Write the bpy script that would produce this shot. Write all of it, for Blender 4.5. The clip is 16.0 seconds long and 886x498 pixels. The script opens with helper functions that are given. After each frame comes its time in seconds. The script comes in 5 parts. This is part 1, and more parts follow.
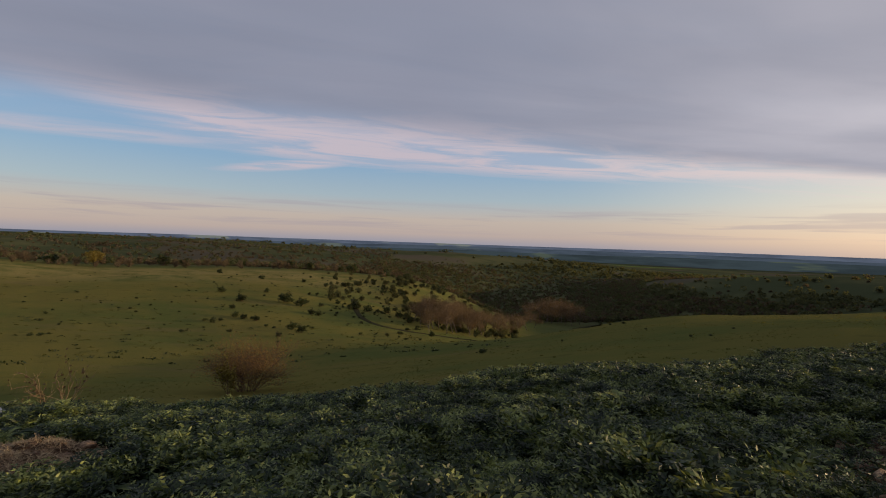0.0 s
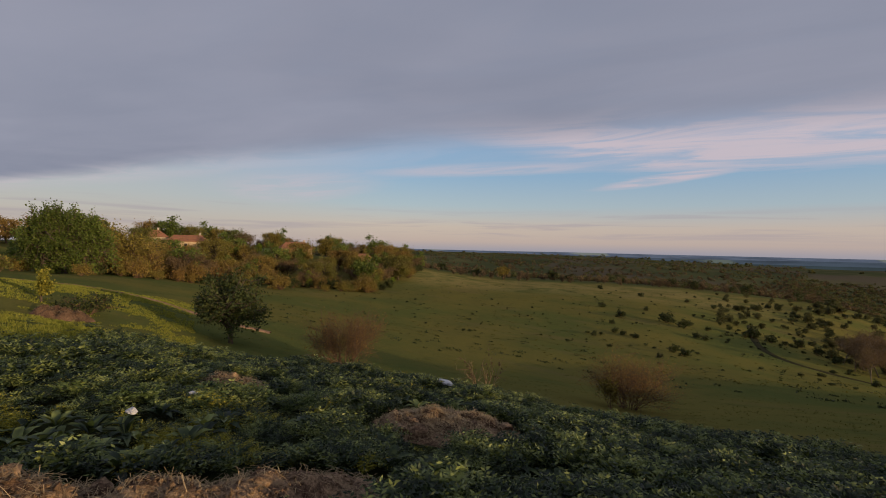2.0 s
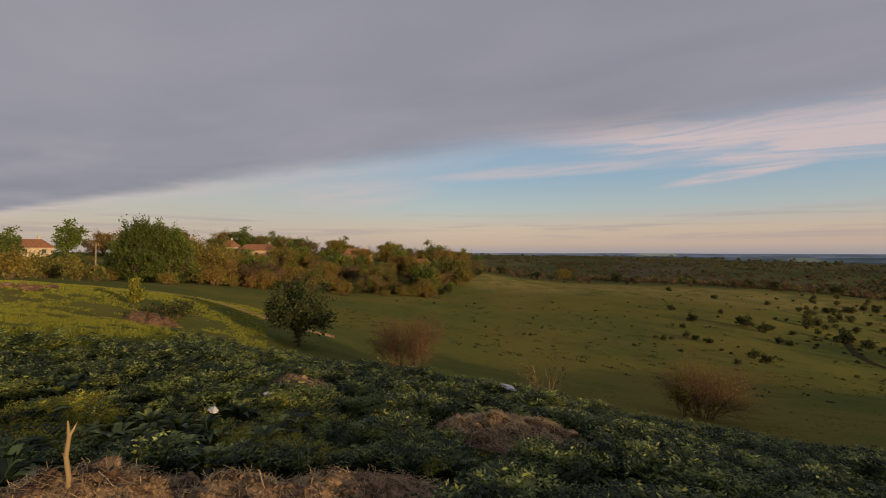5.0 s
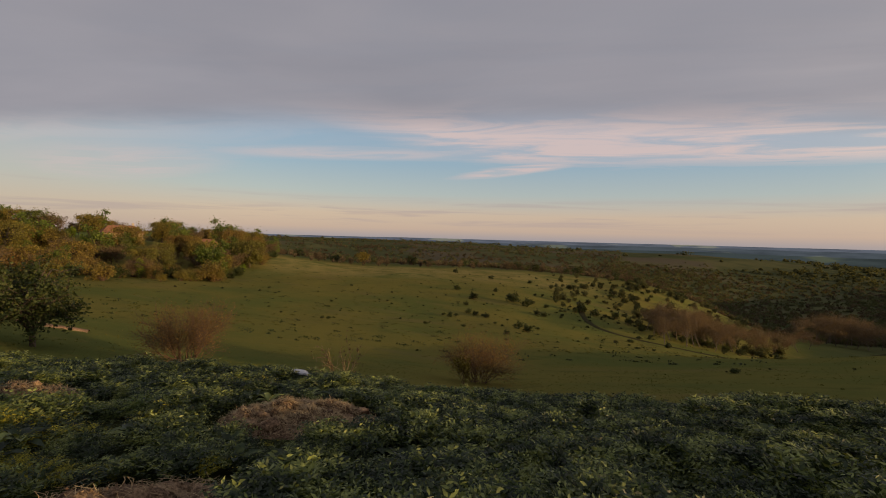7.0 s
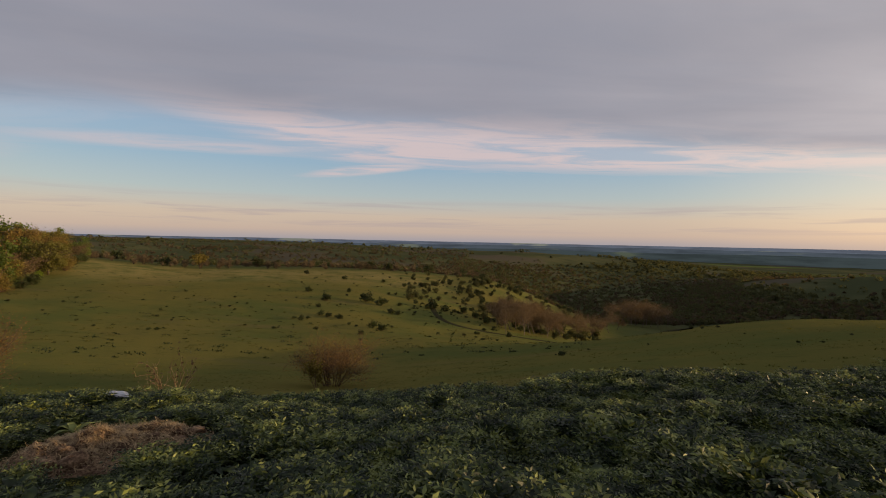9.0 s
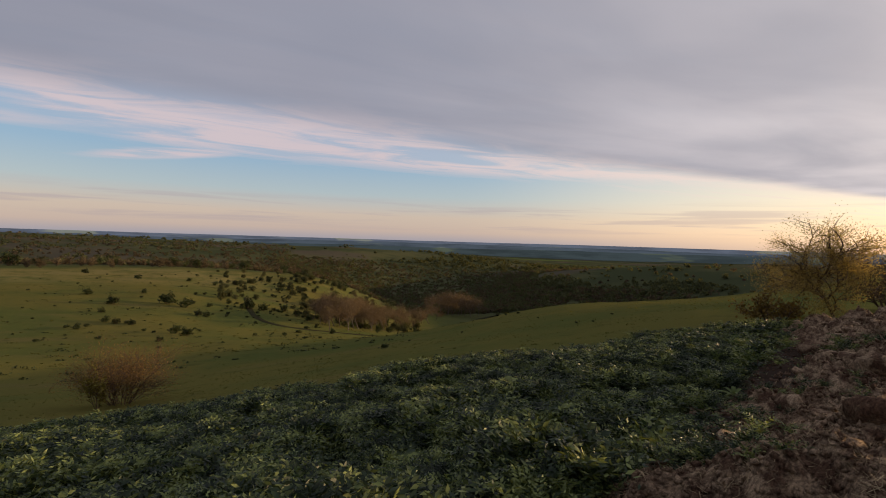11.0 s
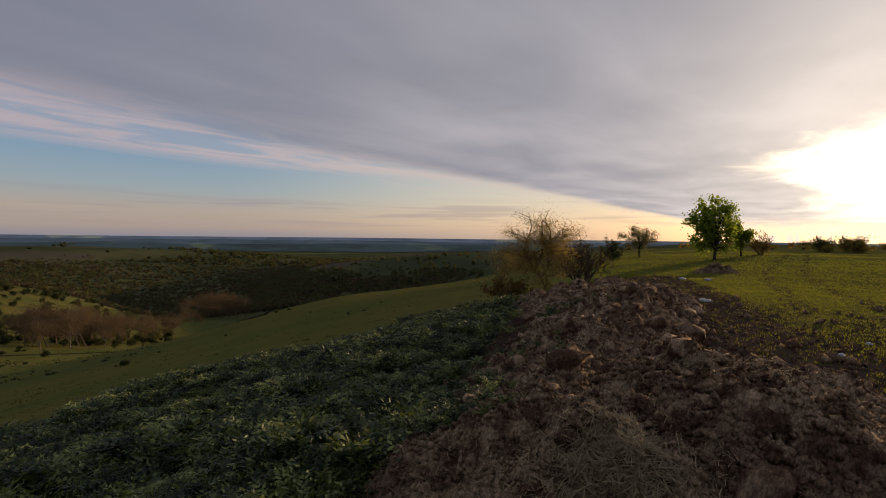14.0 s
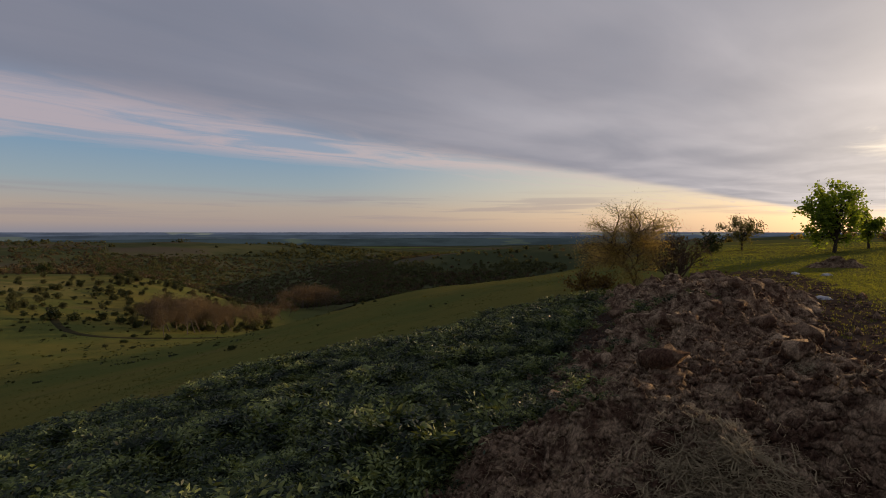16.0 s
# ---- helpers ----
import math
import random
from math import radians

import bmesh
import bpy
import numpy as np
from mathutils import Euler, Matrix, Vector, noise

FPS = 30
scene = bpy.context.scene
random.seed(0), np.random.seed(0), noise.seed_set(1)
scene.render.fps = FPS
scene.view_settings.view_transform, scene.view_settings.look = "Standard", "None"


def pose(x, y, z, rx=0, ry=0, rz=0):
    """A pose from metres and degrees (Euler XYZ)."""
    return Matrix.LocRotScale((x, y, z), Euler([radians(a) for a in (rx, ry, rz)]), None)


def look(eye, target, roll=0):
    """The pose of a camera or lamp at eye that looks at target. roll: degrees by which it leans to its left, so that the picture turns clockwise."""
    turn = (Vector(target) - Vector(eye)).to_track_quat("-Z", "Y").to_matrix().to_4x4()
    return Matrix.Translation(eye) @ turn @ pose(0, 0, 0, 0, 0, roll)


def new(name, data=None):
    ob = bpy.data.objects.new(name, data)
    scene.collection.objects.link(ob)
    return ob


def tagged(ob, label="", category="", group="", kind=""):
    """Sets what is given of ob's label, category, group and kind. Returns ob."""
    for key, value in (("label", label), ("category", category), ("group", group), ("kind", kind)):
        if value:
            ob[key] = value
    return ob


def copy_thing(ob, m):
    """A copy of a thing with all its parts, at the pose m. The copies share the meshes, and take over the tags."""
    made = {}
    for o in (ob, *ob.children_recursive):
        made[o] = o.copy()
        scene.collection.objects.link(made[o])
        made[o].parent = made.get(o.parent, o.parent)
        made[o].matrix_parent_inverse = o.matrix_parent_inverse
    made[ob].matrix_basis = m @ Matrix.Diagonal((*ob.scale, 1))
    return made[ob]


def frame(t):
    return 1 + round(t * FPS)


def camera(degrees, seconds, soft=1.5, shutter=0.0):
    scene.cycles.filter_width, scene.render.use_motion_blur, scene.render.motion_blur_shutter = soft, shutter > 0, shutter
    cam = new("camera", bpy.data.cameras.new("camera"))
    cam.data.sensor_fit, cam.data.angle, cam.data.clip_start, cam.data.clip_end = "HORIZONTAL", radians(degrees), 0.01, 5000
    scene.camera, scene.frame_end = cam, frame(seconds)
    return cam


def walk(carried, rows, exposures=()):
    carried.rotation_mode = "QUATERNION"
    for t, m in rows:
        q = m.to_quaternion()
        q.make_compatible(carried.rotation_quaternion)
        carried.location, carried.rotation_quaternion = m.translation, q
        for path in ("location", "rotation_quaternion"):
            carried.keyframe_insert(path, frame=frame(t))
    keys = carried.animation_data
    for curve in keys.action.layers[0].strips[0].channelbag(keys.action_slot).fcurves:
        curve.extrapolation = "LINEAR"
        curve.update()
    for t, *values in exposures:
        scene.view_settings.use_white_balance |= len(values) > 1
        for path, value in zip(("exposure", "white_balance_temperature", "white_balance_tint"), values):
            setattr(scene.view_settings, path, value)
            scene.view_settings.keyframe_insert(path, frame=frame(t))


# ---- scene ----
cam = camera(86.3, 16.0, soft=0.95)
EYE = 1.6
# seconds, x, y, yaw to the left, pitch up, roll
ROWS = [
    (0.0, -0.000, -0.000, 0.00, -0.80, -1.97),
    (0.5, -0.043, -0.006, 15.13, -0.57, -2.33),
    (1.0, -0.075, -0.017, 26.61, -0.53, -2.33),
    (1.5, -0.097, -0.030, 35.14, -0.48, -0.93),
    (2.0, -0.116, -0.045, 43.66, -0.04, -1.29),
    (2.5, -0.131, -0.061, 51.08, 0.53, -0.84),
    (3.0, -0.139, -0.071, 55.72, 1.30, 0.18),
    (5.5, -0.120, -0.049, 45.94, -0.38, -0.51),
    (6.0, -0.104, -0.035, 38.30, -0.94, -0.93),
    (6.5, -0.088, -0.024, 31.80, -1.24, -1.45),
    (7.0, -0.075, -0.017, 26.78, -1.38, -1.49),
    (7.5, -0.063, -0.012, 22.20, -1.31, -1.75),
    (8.0, -0.051, -0.008, 17.89, -0.95, -2.13),
    (10.5, 0.018, -0.001, -6.04, -1.38, -0.64),
    (11.0, 0.035, -0.004, -11.89, -1.05, -1.73),
    (11.5, 0.051, -0.008, -17.55, -0.87, -2.09),
    (12.0, 0.065, -0.013, -22.66, -0.87, -1.81),
    (12.5, 0.077, -0.018, -27.04, -0.73, -1.78),
    (13.0, 0.088, -0.024, -31.54, -0.73, -1.62),
    (13.5, 0.100, -0.032, -36.44, -0.94, -1.77),
    (14.0, 0.106, -0.037, -39.09, -1.33, -0.65),
    (14.5, 0.107, -0.037, -39.39, -1.64, -0.18),
    (15.0, 0.103, -0.034, -37.46, -1.85, -0.16),
    (15.5, 0.095, -0.029, -34.21, -2.07, -0.06),
    (16.0, 0.083, -0.021, -29.35, -2.14, -0.03),
]
EXPOSURES = [(0.0, -0.04, 6300, 10), (3.0, -0.02, 6500, 10), (5.5, 0.0, 7200, 10), (7.0, 0.03, 7350, 10), (8.0, 0.05, 7200, 10), (11.0, 0.12, 6700, 10), (12.5, -0.24, 6500, 10), (13.5, -0.35, 6450, 10), (14.3, -0.35, 6450, 10), (16.0, -0.38, 6400, 10)]


def held(x, y, yaw, pitch, roll):
    return pose(x, y, EYE, 0, 0, yaw) @ pose(0, 0, 0, pitch) @ pose(0, 0, 0, 0, roll) @ pose(0, 0, 0, 90)


walk(cam, [(t, held(x, y, yaw, pitch, roll)) for t, x, y, yaw, pitch, roll in ROWS], EXPOSURES)

# ---- light: low evening sun under a cloud deck ----
SUN_AZ, SUN_EL = -85.0, 5.8


def toward(az, el):
    """Unit direction for an azimuth to the left of +y and an elevation, in degrees."""
    a, e = radians(az), radians(el)
    return Vector((-math.sin(a) * math.cos(e), math.cos(a) * math.cos(e), math.sin(e)))


SUN_DIR = toward(SUN_AZ, SUN_EL)
sun = new("sun", bpy.data.lights.new("sun", "SUN"))
sun.data.energy, sun.data.angle, sun.data.color = 5.0, radians(0.9), (1.0, 0.69, 0.36)
sun.matrix_world = look(SUN_DIR * 50, (0, 0, 0))


class Nodes:
    """Short hand for building node trees."""

    def __init__(self, tree):
        self.tree = tree
        tree.nodes.clear()

    def add(self, kind, props=(), **ins):
        n = self.tree.nodes.new(kind)
        for k, v in dict(props).items():
            setattr(n, k, v)
        for k, v in ins.items():
            self.put(n, k, v)
        return n

    def put(self, n, key, v):
        sock = n.inputs[int(key[1:])] if key[0] == "i" and key[1:].isdigit() else n.inputs[key.replace("_", " ")]
        if isinstance(v, bpy.types.NodeSocket):
            self.tree.links.new(v, sock)
        else:
            sock.default_value = v

    def math(self, op, a, b=0.0, c=0.0, clamp=False):
        return self.add("ShaderNodeMath", {"operation": op, "use_clamp": clamp}, i0=a, i1=b, i2=c).outputs[0]

    def vec(self, op, a, b=(0, 0, 0)):
        n = self.add("ShaderNodeVectorMath", {"operation": op}, i0=a, i1=b)
        return n.outputs["Value"] if op == "DOT_PRODUCT" else n.outputs["Vector"]

    def step(self, v, lo, hi):
        return self.add("ShaderNodeMapRange", {"interpolation_type": "SMOOTHSTEP"}, Value=v, From_Min=lo, From_Max=hi).outputs[0]

    def noise(self, vector, scale, detail=4.0, rough=0.55, distortion=0.0):
        return self.add("ShaderNodeTexNoise", Vector=vector, Scale=scale, Detail=detail, Roughness=rough, Distortion=distortion).outputs["Fac"]

    def mix(self, fac, a, b, blend="MIX"):
        n = self.add("ShaderNodeMix", {"data_type": "RGBA", "blend_type": blend})
        for i, v in ((0, fac), (6, a), (7, b)):
            if isinstance(v, bpy.types.NodeSocket):
                self.tree.links.new(v, n.inputs[i])
            elif i and len(v) == 3:
                n.inputs[i].default_value = (*v, 1)
            else:
                n.inputs[i].default_value = v
        return n.outputs[2]

    def ramp(self, v, stops):
        n = self.add("ShaderNodeValToRGB", Fac=v)
        e = n.color_ramp.elements
        while len(e) < len(stops):
            e.new(0.5)
        for k, (p, c) in zip(e, stops):
            k.position, k.color = p, (*c, 1)
        return n.outputs["Color"]


world = bpy.data.worlds.new("evening_sky")
scene.world = world
world.use_nodes = True
N = Nodes(world.node_tree)
d = N.add("ShaderNodeTexCoord").outputs["Generated"]
sep = N.add("ShaderNodeSeparateXYZ", Vector=d)
up = N.math("MAXIMUM", sep.outputs[2], 0.012)
# the cloud deck is a flat sheet: px, py are places on it, for a sheet one unit up
px, py = N.math("DIVIDE", sep.outputs[0], up), N.math("DIVIDE", sep.outputs[1], up)
EDGE = radians(15.0)
across = N.math("ADD", N.math("MULTIPLY", px, -math.sin(EDGE)), N.math("MULTIPLY", py, math.cos(EDGE)))
along = N.math("ADD", N.math("MULTIPLY", px, math.cos(EDGE)), N.math("MULTIPLY", py, math.sin(EDGE)))
sheet = N.add("ShaderNodeCombineXYZ", X=along, Y=across).outputs[0]
streak = N.add("ShaderNodeCombineXYZ", X=N.math("MULTIPLY", along, 0.42), Y=across).outputs[0]
big = N.math("SUBTRACT", N.noise(sheet, 0.30, 4.0, 0.5), 0.5)
fine = N.noise(streak, 1.5, 7.0, 0.62, 0.9)
ragged = N.math("SUBTRACT", fine, 0.5)


def sheet_curve(v, lo, hi, top, stops):
    """A smooth curve over a place on the sheet: stops of place and value, up to top."""
    n = N.add("ShaderNodeValToRGB", Fac=N.add("ShaderNodeMapRange", Value=v, From_Min=lo, From_Max=hi).outputs[0])
    e = n.color_ramp.elements
    n.color_ramp.interpolation = "B_SPLINE"
    while len(e) < len(stops):
        e.new(0.5)
    for k, (p, c) in zip(e, stops):
        k.position, k.color = (p - lo) / (hi - lo), (c / top, c / top, c / top, 1)
    return N.math("MULTIPLY", n.outputs["Color"], top)


def blob(u0, v0, turn, ru, rv):
    """A soft oval on the sheet, one in its middle and none past its rim, ragged by the fine noise."""
    c, k = math.cos(radians(turn)), math.sin(radians(turn))
    du, dv = N.math("SUBTRACT", along, u0), N.math("SUBTRACT", across, v0)
    a = N.math("DIVIDE", N.math("ADD", N.math("MULTIPLY", du, c), N.math("MULTIPLY", dv, k)), ru)
    b = N.math("DIVIDE", N.math("SUBTRACT", N.math("MULTIPLY", dv, c), N.math("MULTIPLY", du, k)), rv)
    q = N.math("SQRT", N.math("ADD", N.math("MULTIPLY", a, a), N.math("MULTIPLY", b, b)))
    return N.math("SUBTRACT", 1.0, N.step(N.math("ADD", q, N.math("MULTIPLY", ragged, 1.5)), 0.45, 1.15))


# the rim of the deck: soft on the left, crisp towards the sun
rim = sheet_curve(along, -20.0, 28.0, 6.0, [(-20, 2.7), (-8, 3.3), (-4, 3.2), (-1, 3.6), (2, 3.9), (5, 4.0), (9, 3.85), (16, 3.8), (28, 3.5)])
blur = sheet_curve(along, -20.0, 28.0, 2.0, [(-20, 0.5), (-6, 0.7), (-2, 1.1), (3, 1.0), (6, 0.75), (10, 0.45), (28, 0.4)])
past = N.math("DIVIDE", N.math("SUBTRACT", N.math("ADD", across, N.math("ADD", N.math("MULTIPLY", big, 0.7), N.math("MULTIPLY", ragged, 0.35))), rim), blur)
deck = N.math("SUBTRACT", 1.0, N.step(past, -0.3, 1.0))
# lit cloud hangs out below the rim: a bank that tapers to the left, a thin veil beyond its tip, streaks towards the sun
outer = sheet_curve(along, -20.0, 28.0, 9.0, [(-20, 3.6), (-9, 4.2), (-5, 4.4), (-2.2, 4.6), (-1.4, 6.2), (0, 6.6), (1.5, 6.5), (3, 6.5), (4.5, 6.1), (6, 5.2), (9, 4.6), (28, 4.2)])
bank = N.math("SUBTRACT", 1.0, N.step(N.math("ADD", N.math("SUBTRACT", across, outer), N.math("MULTIPLY", ragged, 2.6)), -0.55, 0.35))
bank = N.math("MULTIPLY", bank, N.step(N.math("ADD", along, N.math("MULTIPLY", N.math("SUBTRACT", 6.0, across), 0.42)), -1.5, -0.3))
tip = blob(-0.45, 7.0, -43.0, 1.5, 0.42)
veil = N.math("MULTIPLY", blob(-2.4, 5.45, 10.0, 2.1, 0.55), 0.62)
low_veil = N.math("MULTIPLY", blob(-6.4, 6.1, -32.0, 3.2, 1.3), 0.55)
hem_weight = sheet_curve(along, -20.0, 28.0, 1.0, [(-20, 0.62), (-7, 0.62), (-4, 0.35), (-1.5, 0.12), (2, 0.3), (6, 0.6), (28, 0.62)])
hem = N.math("MULTIPLY", N.math("SUBTRACT", 1.0, N.step(past, 0.2, 2.4)), hem_weight)
threads = N.noise(N.add("ShaderNodeCombineXYZ", X=N.math("MULTIPLY", along, 0.2), Y=across).outputs[0], 2.1, 4.0, 0.6, 0.5)
threads = N.math("MULTIPLY", N.step(threads, 0.50, 0.66), N.math("MULTIPLY", N.step(along, 4.5, 7.0), N.math("SUBTRACT", 1.0, N.step(across, 5.4, 6.6))))
wisps = bank
for more_cloud in (tip, veil, low_veil, hem, N.math("MULTIPLY", threads, 0.75)):
    wisps = N.math("MAXIMUM", wisps, more_cloud)
wisps = N.math("MULTIPLY", wisps, N.math("ADD", 0.30, N.math("MULTIPLY", N.step(fine, 0.36, 0.60), 0.70)))
toward_sun = N.math("MAXIMUM", N.vec("DOT_PRODUCT", d, SUN_DIR[:]), 0.0)
warm = N.math("POWER", toward_sun, 2.0)
sky = N.add("ShaderNodeTexSky", {"sky_type": "NISHITA", "sun_disc": False, "sun_elevation": radians(SUN_EL), "sun_rotation": radians(-SUN_AZ)}).outputs[0]
clear = N.ramp(N.math("MULTIPLY", sep.outputs[2], 3.0), [
    (0.0, (0.30, 0.29, 0.35)), (0.05, (0.42, 0.34, 0.33)), (0.14, (0.44, 0.36, 0.34)), (0.27, (0.30, 0.37, 0.44)),
    (0.45, (0.20, 0.32, 0.47)), (1.0, (0.16, 0.27, 0.46))])
glow_low = N.ramp(N.math("MULTIPLY", sep.outputs[2], 3.0), [
    (0.0, (0.54, 0.42, 0.36)), (0.08, (0.74, 0.54, 0.41)), (0.25, (0.70, 0.60, 0.50)), (0.6, (0.50, 0.52, 0.55))])
clear = N.mix(N.step(toward_sun, 0.30, 0.95), clear, glow_low)
away = N.math("MAXIMUM", N.vec("DOT_PRODUCT", d, tuple(-SUN_DIR)), 0.0)
clear = N.mix(N.math("MULTIPLY", N.step(away, 0.65, 0.98), 0.75), clear, (0.31, 0.29, 0.33))
clear = N.mix(0.04, clear, sky, "ADD")
bands = N.noise(N.vec("MULTIPLY", d, (2.2, 2.2, 46.0)), 1.6, 4.0, 0.55, 0.4)
low_band = N.math("MULTIPLY", N.step(bands, 0.48, 0.66), N.math("MULTIPLY", N.step(sep.outputs[2], 0.012, 0.035), N.math("SUBTRACT", 1.0, N.step(sep.outputs[2], 0.06, 0.09))))
clear = N.mix(N.math("MULTIPLY", low_band, 0.42), clear, N.mix(warm, (0.36, 0.31, 0.35), (0.52, 0.40, 0.38)))
mottle = N.math("ADD", N.math("MULTIPLY", N.noise(streak, 0.9, 5.0, 0.52, 0.4), 0.45), N.math("MULTIPLY", N.noise(sheet, 0.3, 3.0, 0.5), 0.55))
cloud = N.mix(N.step(mottle, 0.3, 0.75), (0.232, 0.25, 0.322), (0.322, 0.328, 0.40))
cloud_sun = N.mix(N.step(mottle, 0.3, 0.75), (0.45, 0.43, 0.47), (0.86, 0.78, 0.78))
cloud = N.mix(warm, cloud, cloud_sun)
wisp = N.mix(warm, (0.58, 0.50, 0.54), (1.0, 0.83, 0.69))
body = N.mix(N.math("MULTIPLY", wisps, 0.95), clear, wisp)
body = N.mix(N.math("MULTIPLY", N.math("MULTIPLY", deck, 0.97), N.step(sep.outputs[2], 0.015, 0.05)), body, cloud)
# the sun itself burns through a rift in the deck, with a tongue of cloud across it
level = Vector((SUN_DIR.y, -SUN_DIR.x, 0)).normalized()
aside = N.vec("DOT_PRODUCT", d, level[:])
height = N.math("SUBTRACT", sep.outputs[2], SUN_DIR.z + 0.005)
shred = N.noise(N.vec("MULTIPLY", d, (5.0, 5.0, 22.0)), 1.3, 5.0, 0.6, 0.6)
reach_u, reach_v = N.math("DIVIDE", aside, 0.30), N.math("DIVIDE", height, 0.085)
rift = N.math("SQRT", N.math("ADD", N.math("MULTIPLY", reach_u, reach_u), N.math("MULTIPLY", reach_v, reach_v)))
rift = N.math("ADD", rift, N.math("MULTIPLY", N.math("SUBTRACT", shred, 0.5), 1.3))
over = N.math("DIVIDE", N.math("ADD", height, 0.022), 0.020)
tongue = N.math("DIVIDE", N.step(N.math("ABSOLUTE", aside), 0.10, 0.20), N.math("ADD", 1.0, N.math("MULTIPLY", over, over)))
rift = N.math("MULTIPLY", N.math("SUBTRACT", 1.0, N.step(N.math("ADD", rift, N.math("MULTIPLY", tongue, 0.8)), 0.25, 1.05)), N.step(toward_sun, 0.5, 0.9))
halo = N.math("MULTIPLY", N.math("POWER", toward_sun, 22.0), 0.22)
body = N.mix(1.0, body, N.mix(N.math("ADD", rift, halo), (0, 0, 0), (2.6, 2.05, 1.25)), "ADD")
below = N.step(sep.outputs[2], -0.06, -0.005)
body = N.mix(below, (0.05, 0.055, 0.05), body)
bg = N.add("ShaderNodeBackground", Color=body, Strength=1.0)
N.add("ShaderNodeOutputWorld", Surface=bg.outputs[0])

# ---- materials ----
def material(name, paint, rough=0.85, bump=0.0, bump_scale=20.0, spec=0.2, through_light=0.0, metal=0.0, shine_through=(1.8, 1.55, 0.8)):
    """paint(N, position) gives the base colour; bump is fine relief in metres at bump_scale per metre."""
    m = bpy.data.materials.new(name)
    m.use_nodes = True
    n = Nodes(m.node_tree)
    place = n.add("ShaderNodeNewGeometry").outputs["Position"]
    colour = paint(n, place)
    b = n.add("ShaderNodeBsdfPrincipled", Base_Color=colour, Roughness=rough, Metallic=metal)
    b.inputs["Specular IOR Level"].default_value = spec
    if bump:
        h = n.noise(place, bump_scale, 6.0, 0.65)
        n.put(b, "Normal", n.add("ShaderNodeBump", Height=h, Strength=1.0, Distance=bump).outputs[0])
    shader = b.outputs[0]
    if through_light:
        t = n.add("ShaderNodeBsdfTranslucent", Color=n.mix(1.0, colour, shine_through, "MULTIPLY"))
        shader = n.add("ShaderNodeMixShader", Fac=through_light, i1=shader, i2=t.outputs[0]).outputs[0]
    n.add("ShaderNodeOutputMaterial", Surface=shader)
    return m


def two(a, b, scale, lo=0.35, hi=0.65, fine=None, fine_amount=0.3):
    """Two colours in patches, with a finer grain over them."""
    def paint(n, place):
        c = n.mix(n.step(n.noise(place, scale, 5.0, 0.6), lo, hi), a, b)
        if fine:
            g = n.noise(place, fine, 3.0, 0.7)
            c = n.mix(fine_amount, c, n.mix(n.step(g, 0.3, 0.7), (0.25, 0.25, 0.25), (1.7, 1.7, 1.7)), "MULTIPLY")
        return c
    return paint


def leafy(a, b, c, mid=0.55):
    """Leaves: each leaf takes its own tone, each plant a drift of tone."""
    def paint(n, place):
        r = n.add("ShaderNodeNewGeometry").outputs["Random Per Island"]
        base = n.ramp(r, [(0.0, a), (mid, b), (1.0, c)])
        o = n.add("ShaderNodeObjectInfo").outputs["Random"]
        tone = n.math("ADD", 0.72, n.math("MULTIPLY", o, 0.5))
        grey = n.add("ShaderNodeCombineColor", Red=tone, Green=tone, Blue=tone).outputs[0]
        return n.mix(1.0, base, grey, "MULTIPLY")
    return paint


def mixed_leafy(a, b, c):
    """Leaves whose hue runs from plant to plant, with each leaf a little lighter or darker."""
    def paint(n, place):
        o = n.add("ShaderNodeObjectInfo").outputs["Random"]
        r = n.add("ShaderNodeNewGeometry").outputs["Random Per Island"]
        tone = n.math("ADD", 0.62, n.math("MULTIPLY", r, 0.75))
        grey = n.add("ShaderNodeCombineColor", Red=tone, Green=tone, Blue=tone).outputs[0]
        return n.mix(1.0, n.ramp(o, [(0.0, a), (0.5, b), (1.0, c)]), grey, "MULTIPLY")
    return paint


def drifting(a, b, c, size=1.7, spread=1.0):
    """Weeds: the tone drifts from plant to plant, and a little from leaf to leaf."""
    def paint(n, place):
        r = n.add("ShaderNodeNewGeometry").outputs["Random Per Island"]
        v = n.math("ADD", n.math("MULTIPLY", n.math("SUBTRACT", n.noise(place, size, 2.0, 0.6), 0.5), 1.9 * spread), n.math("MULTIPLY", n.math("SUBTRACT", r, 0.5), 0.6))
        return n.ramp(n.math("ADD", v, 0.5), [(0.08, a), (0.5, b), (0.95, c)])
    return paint


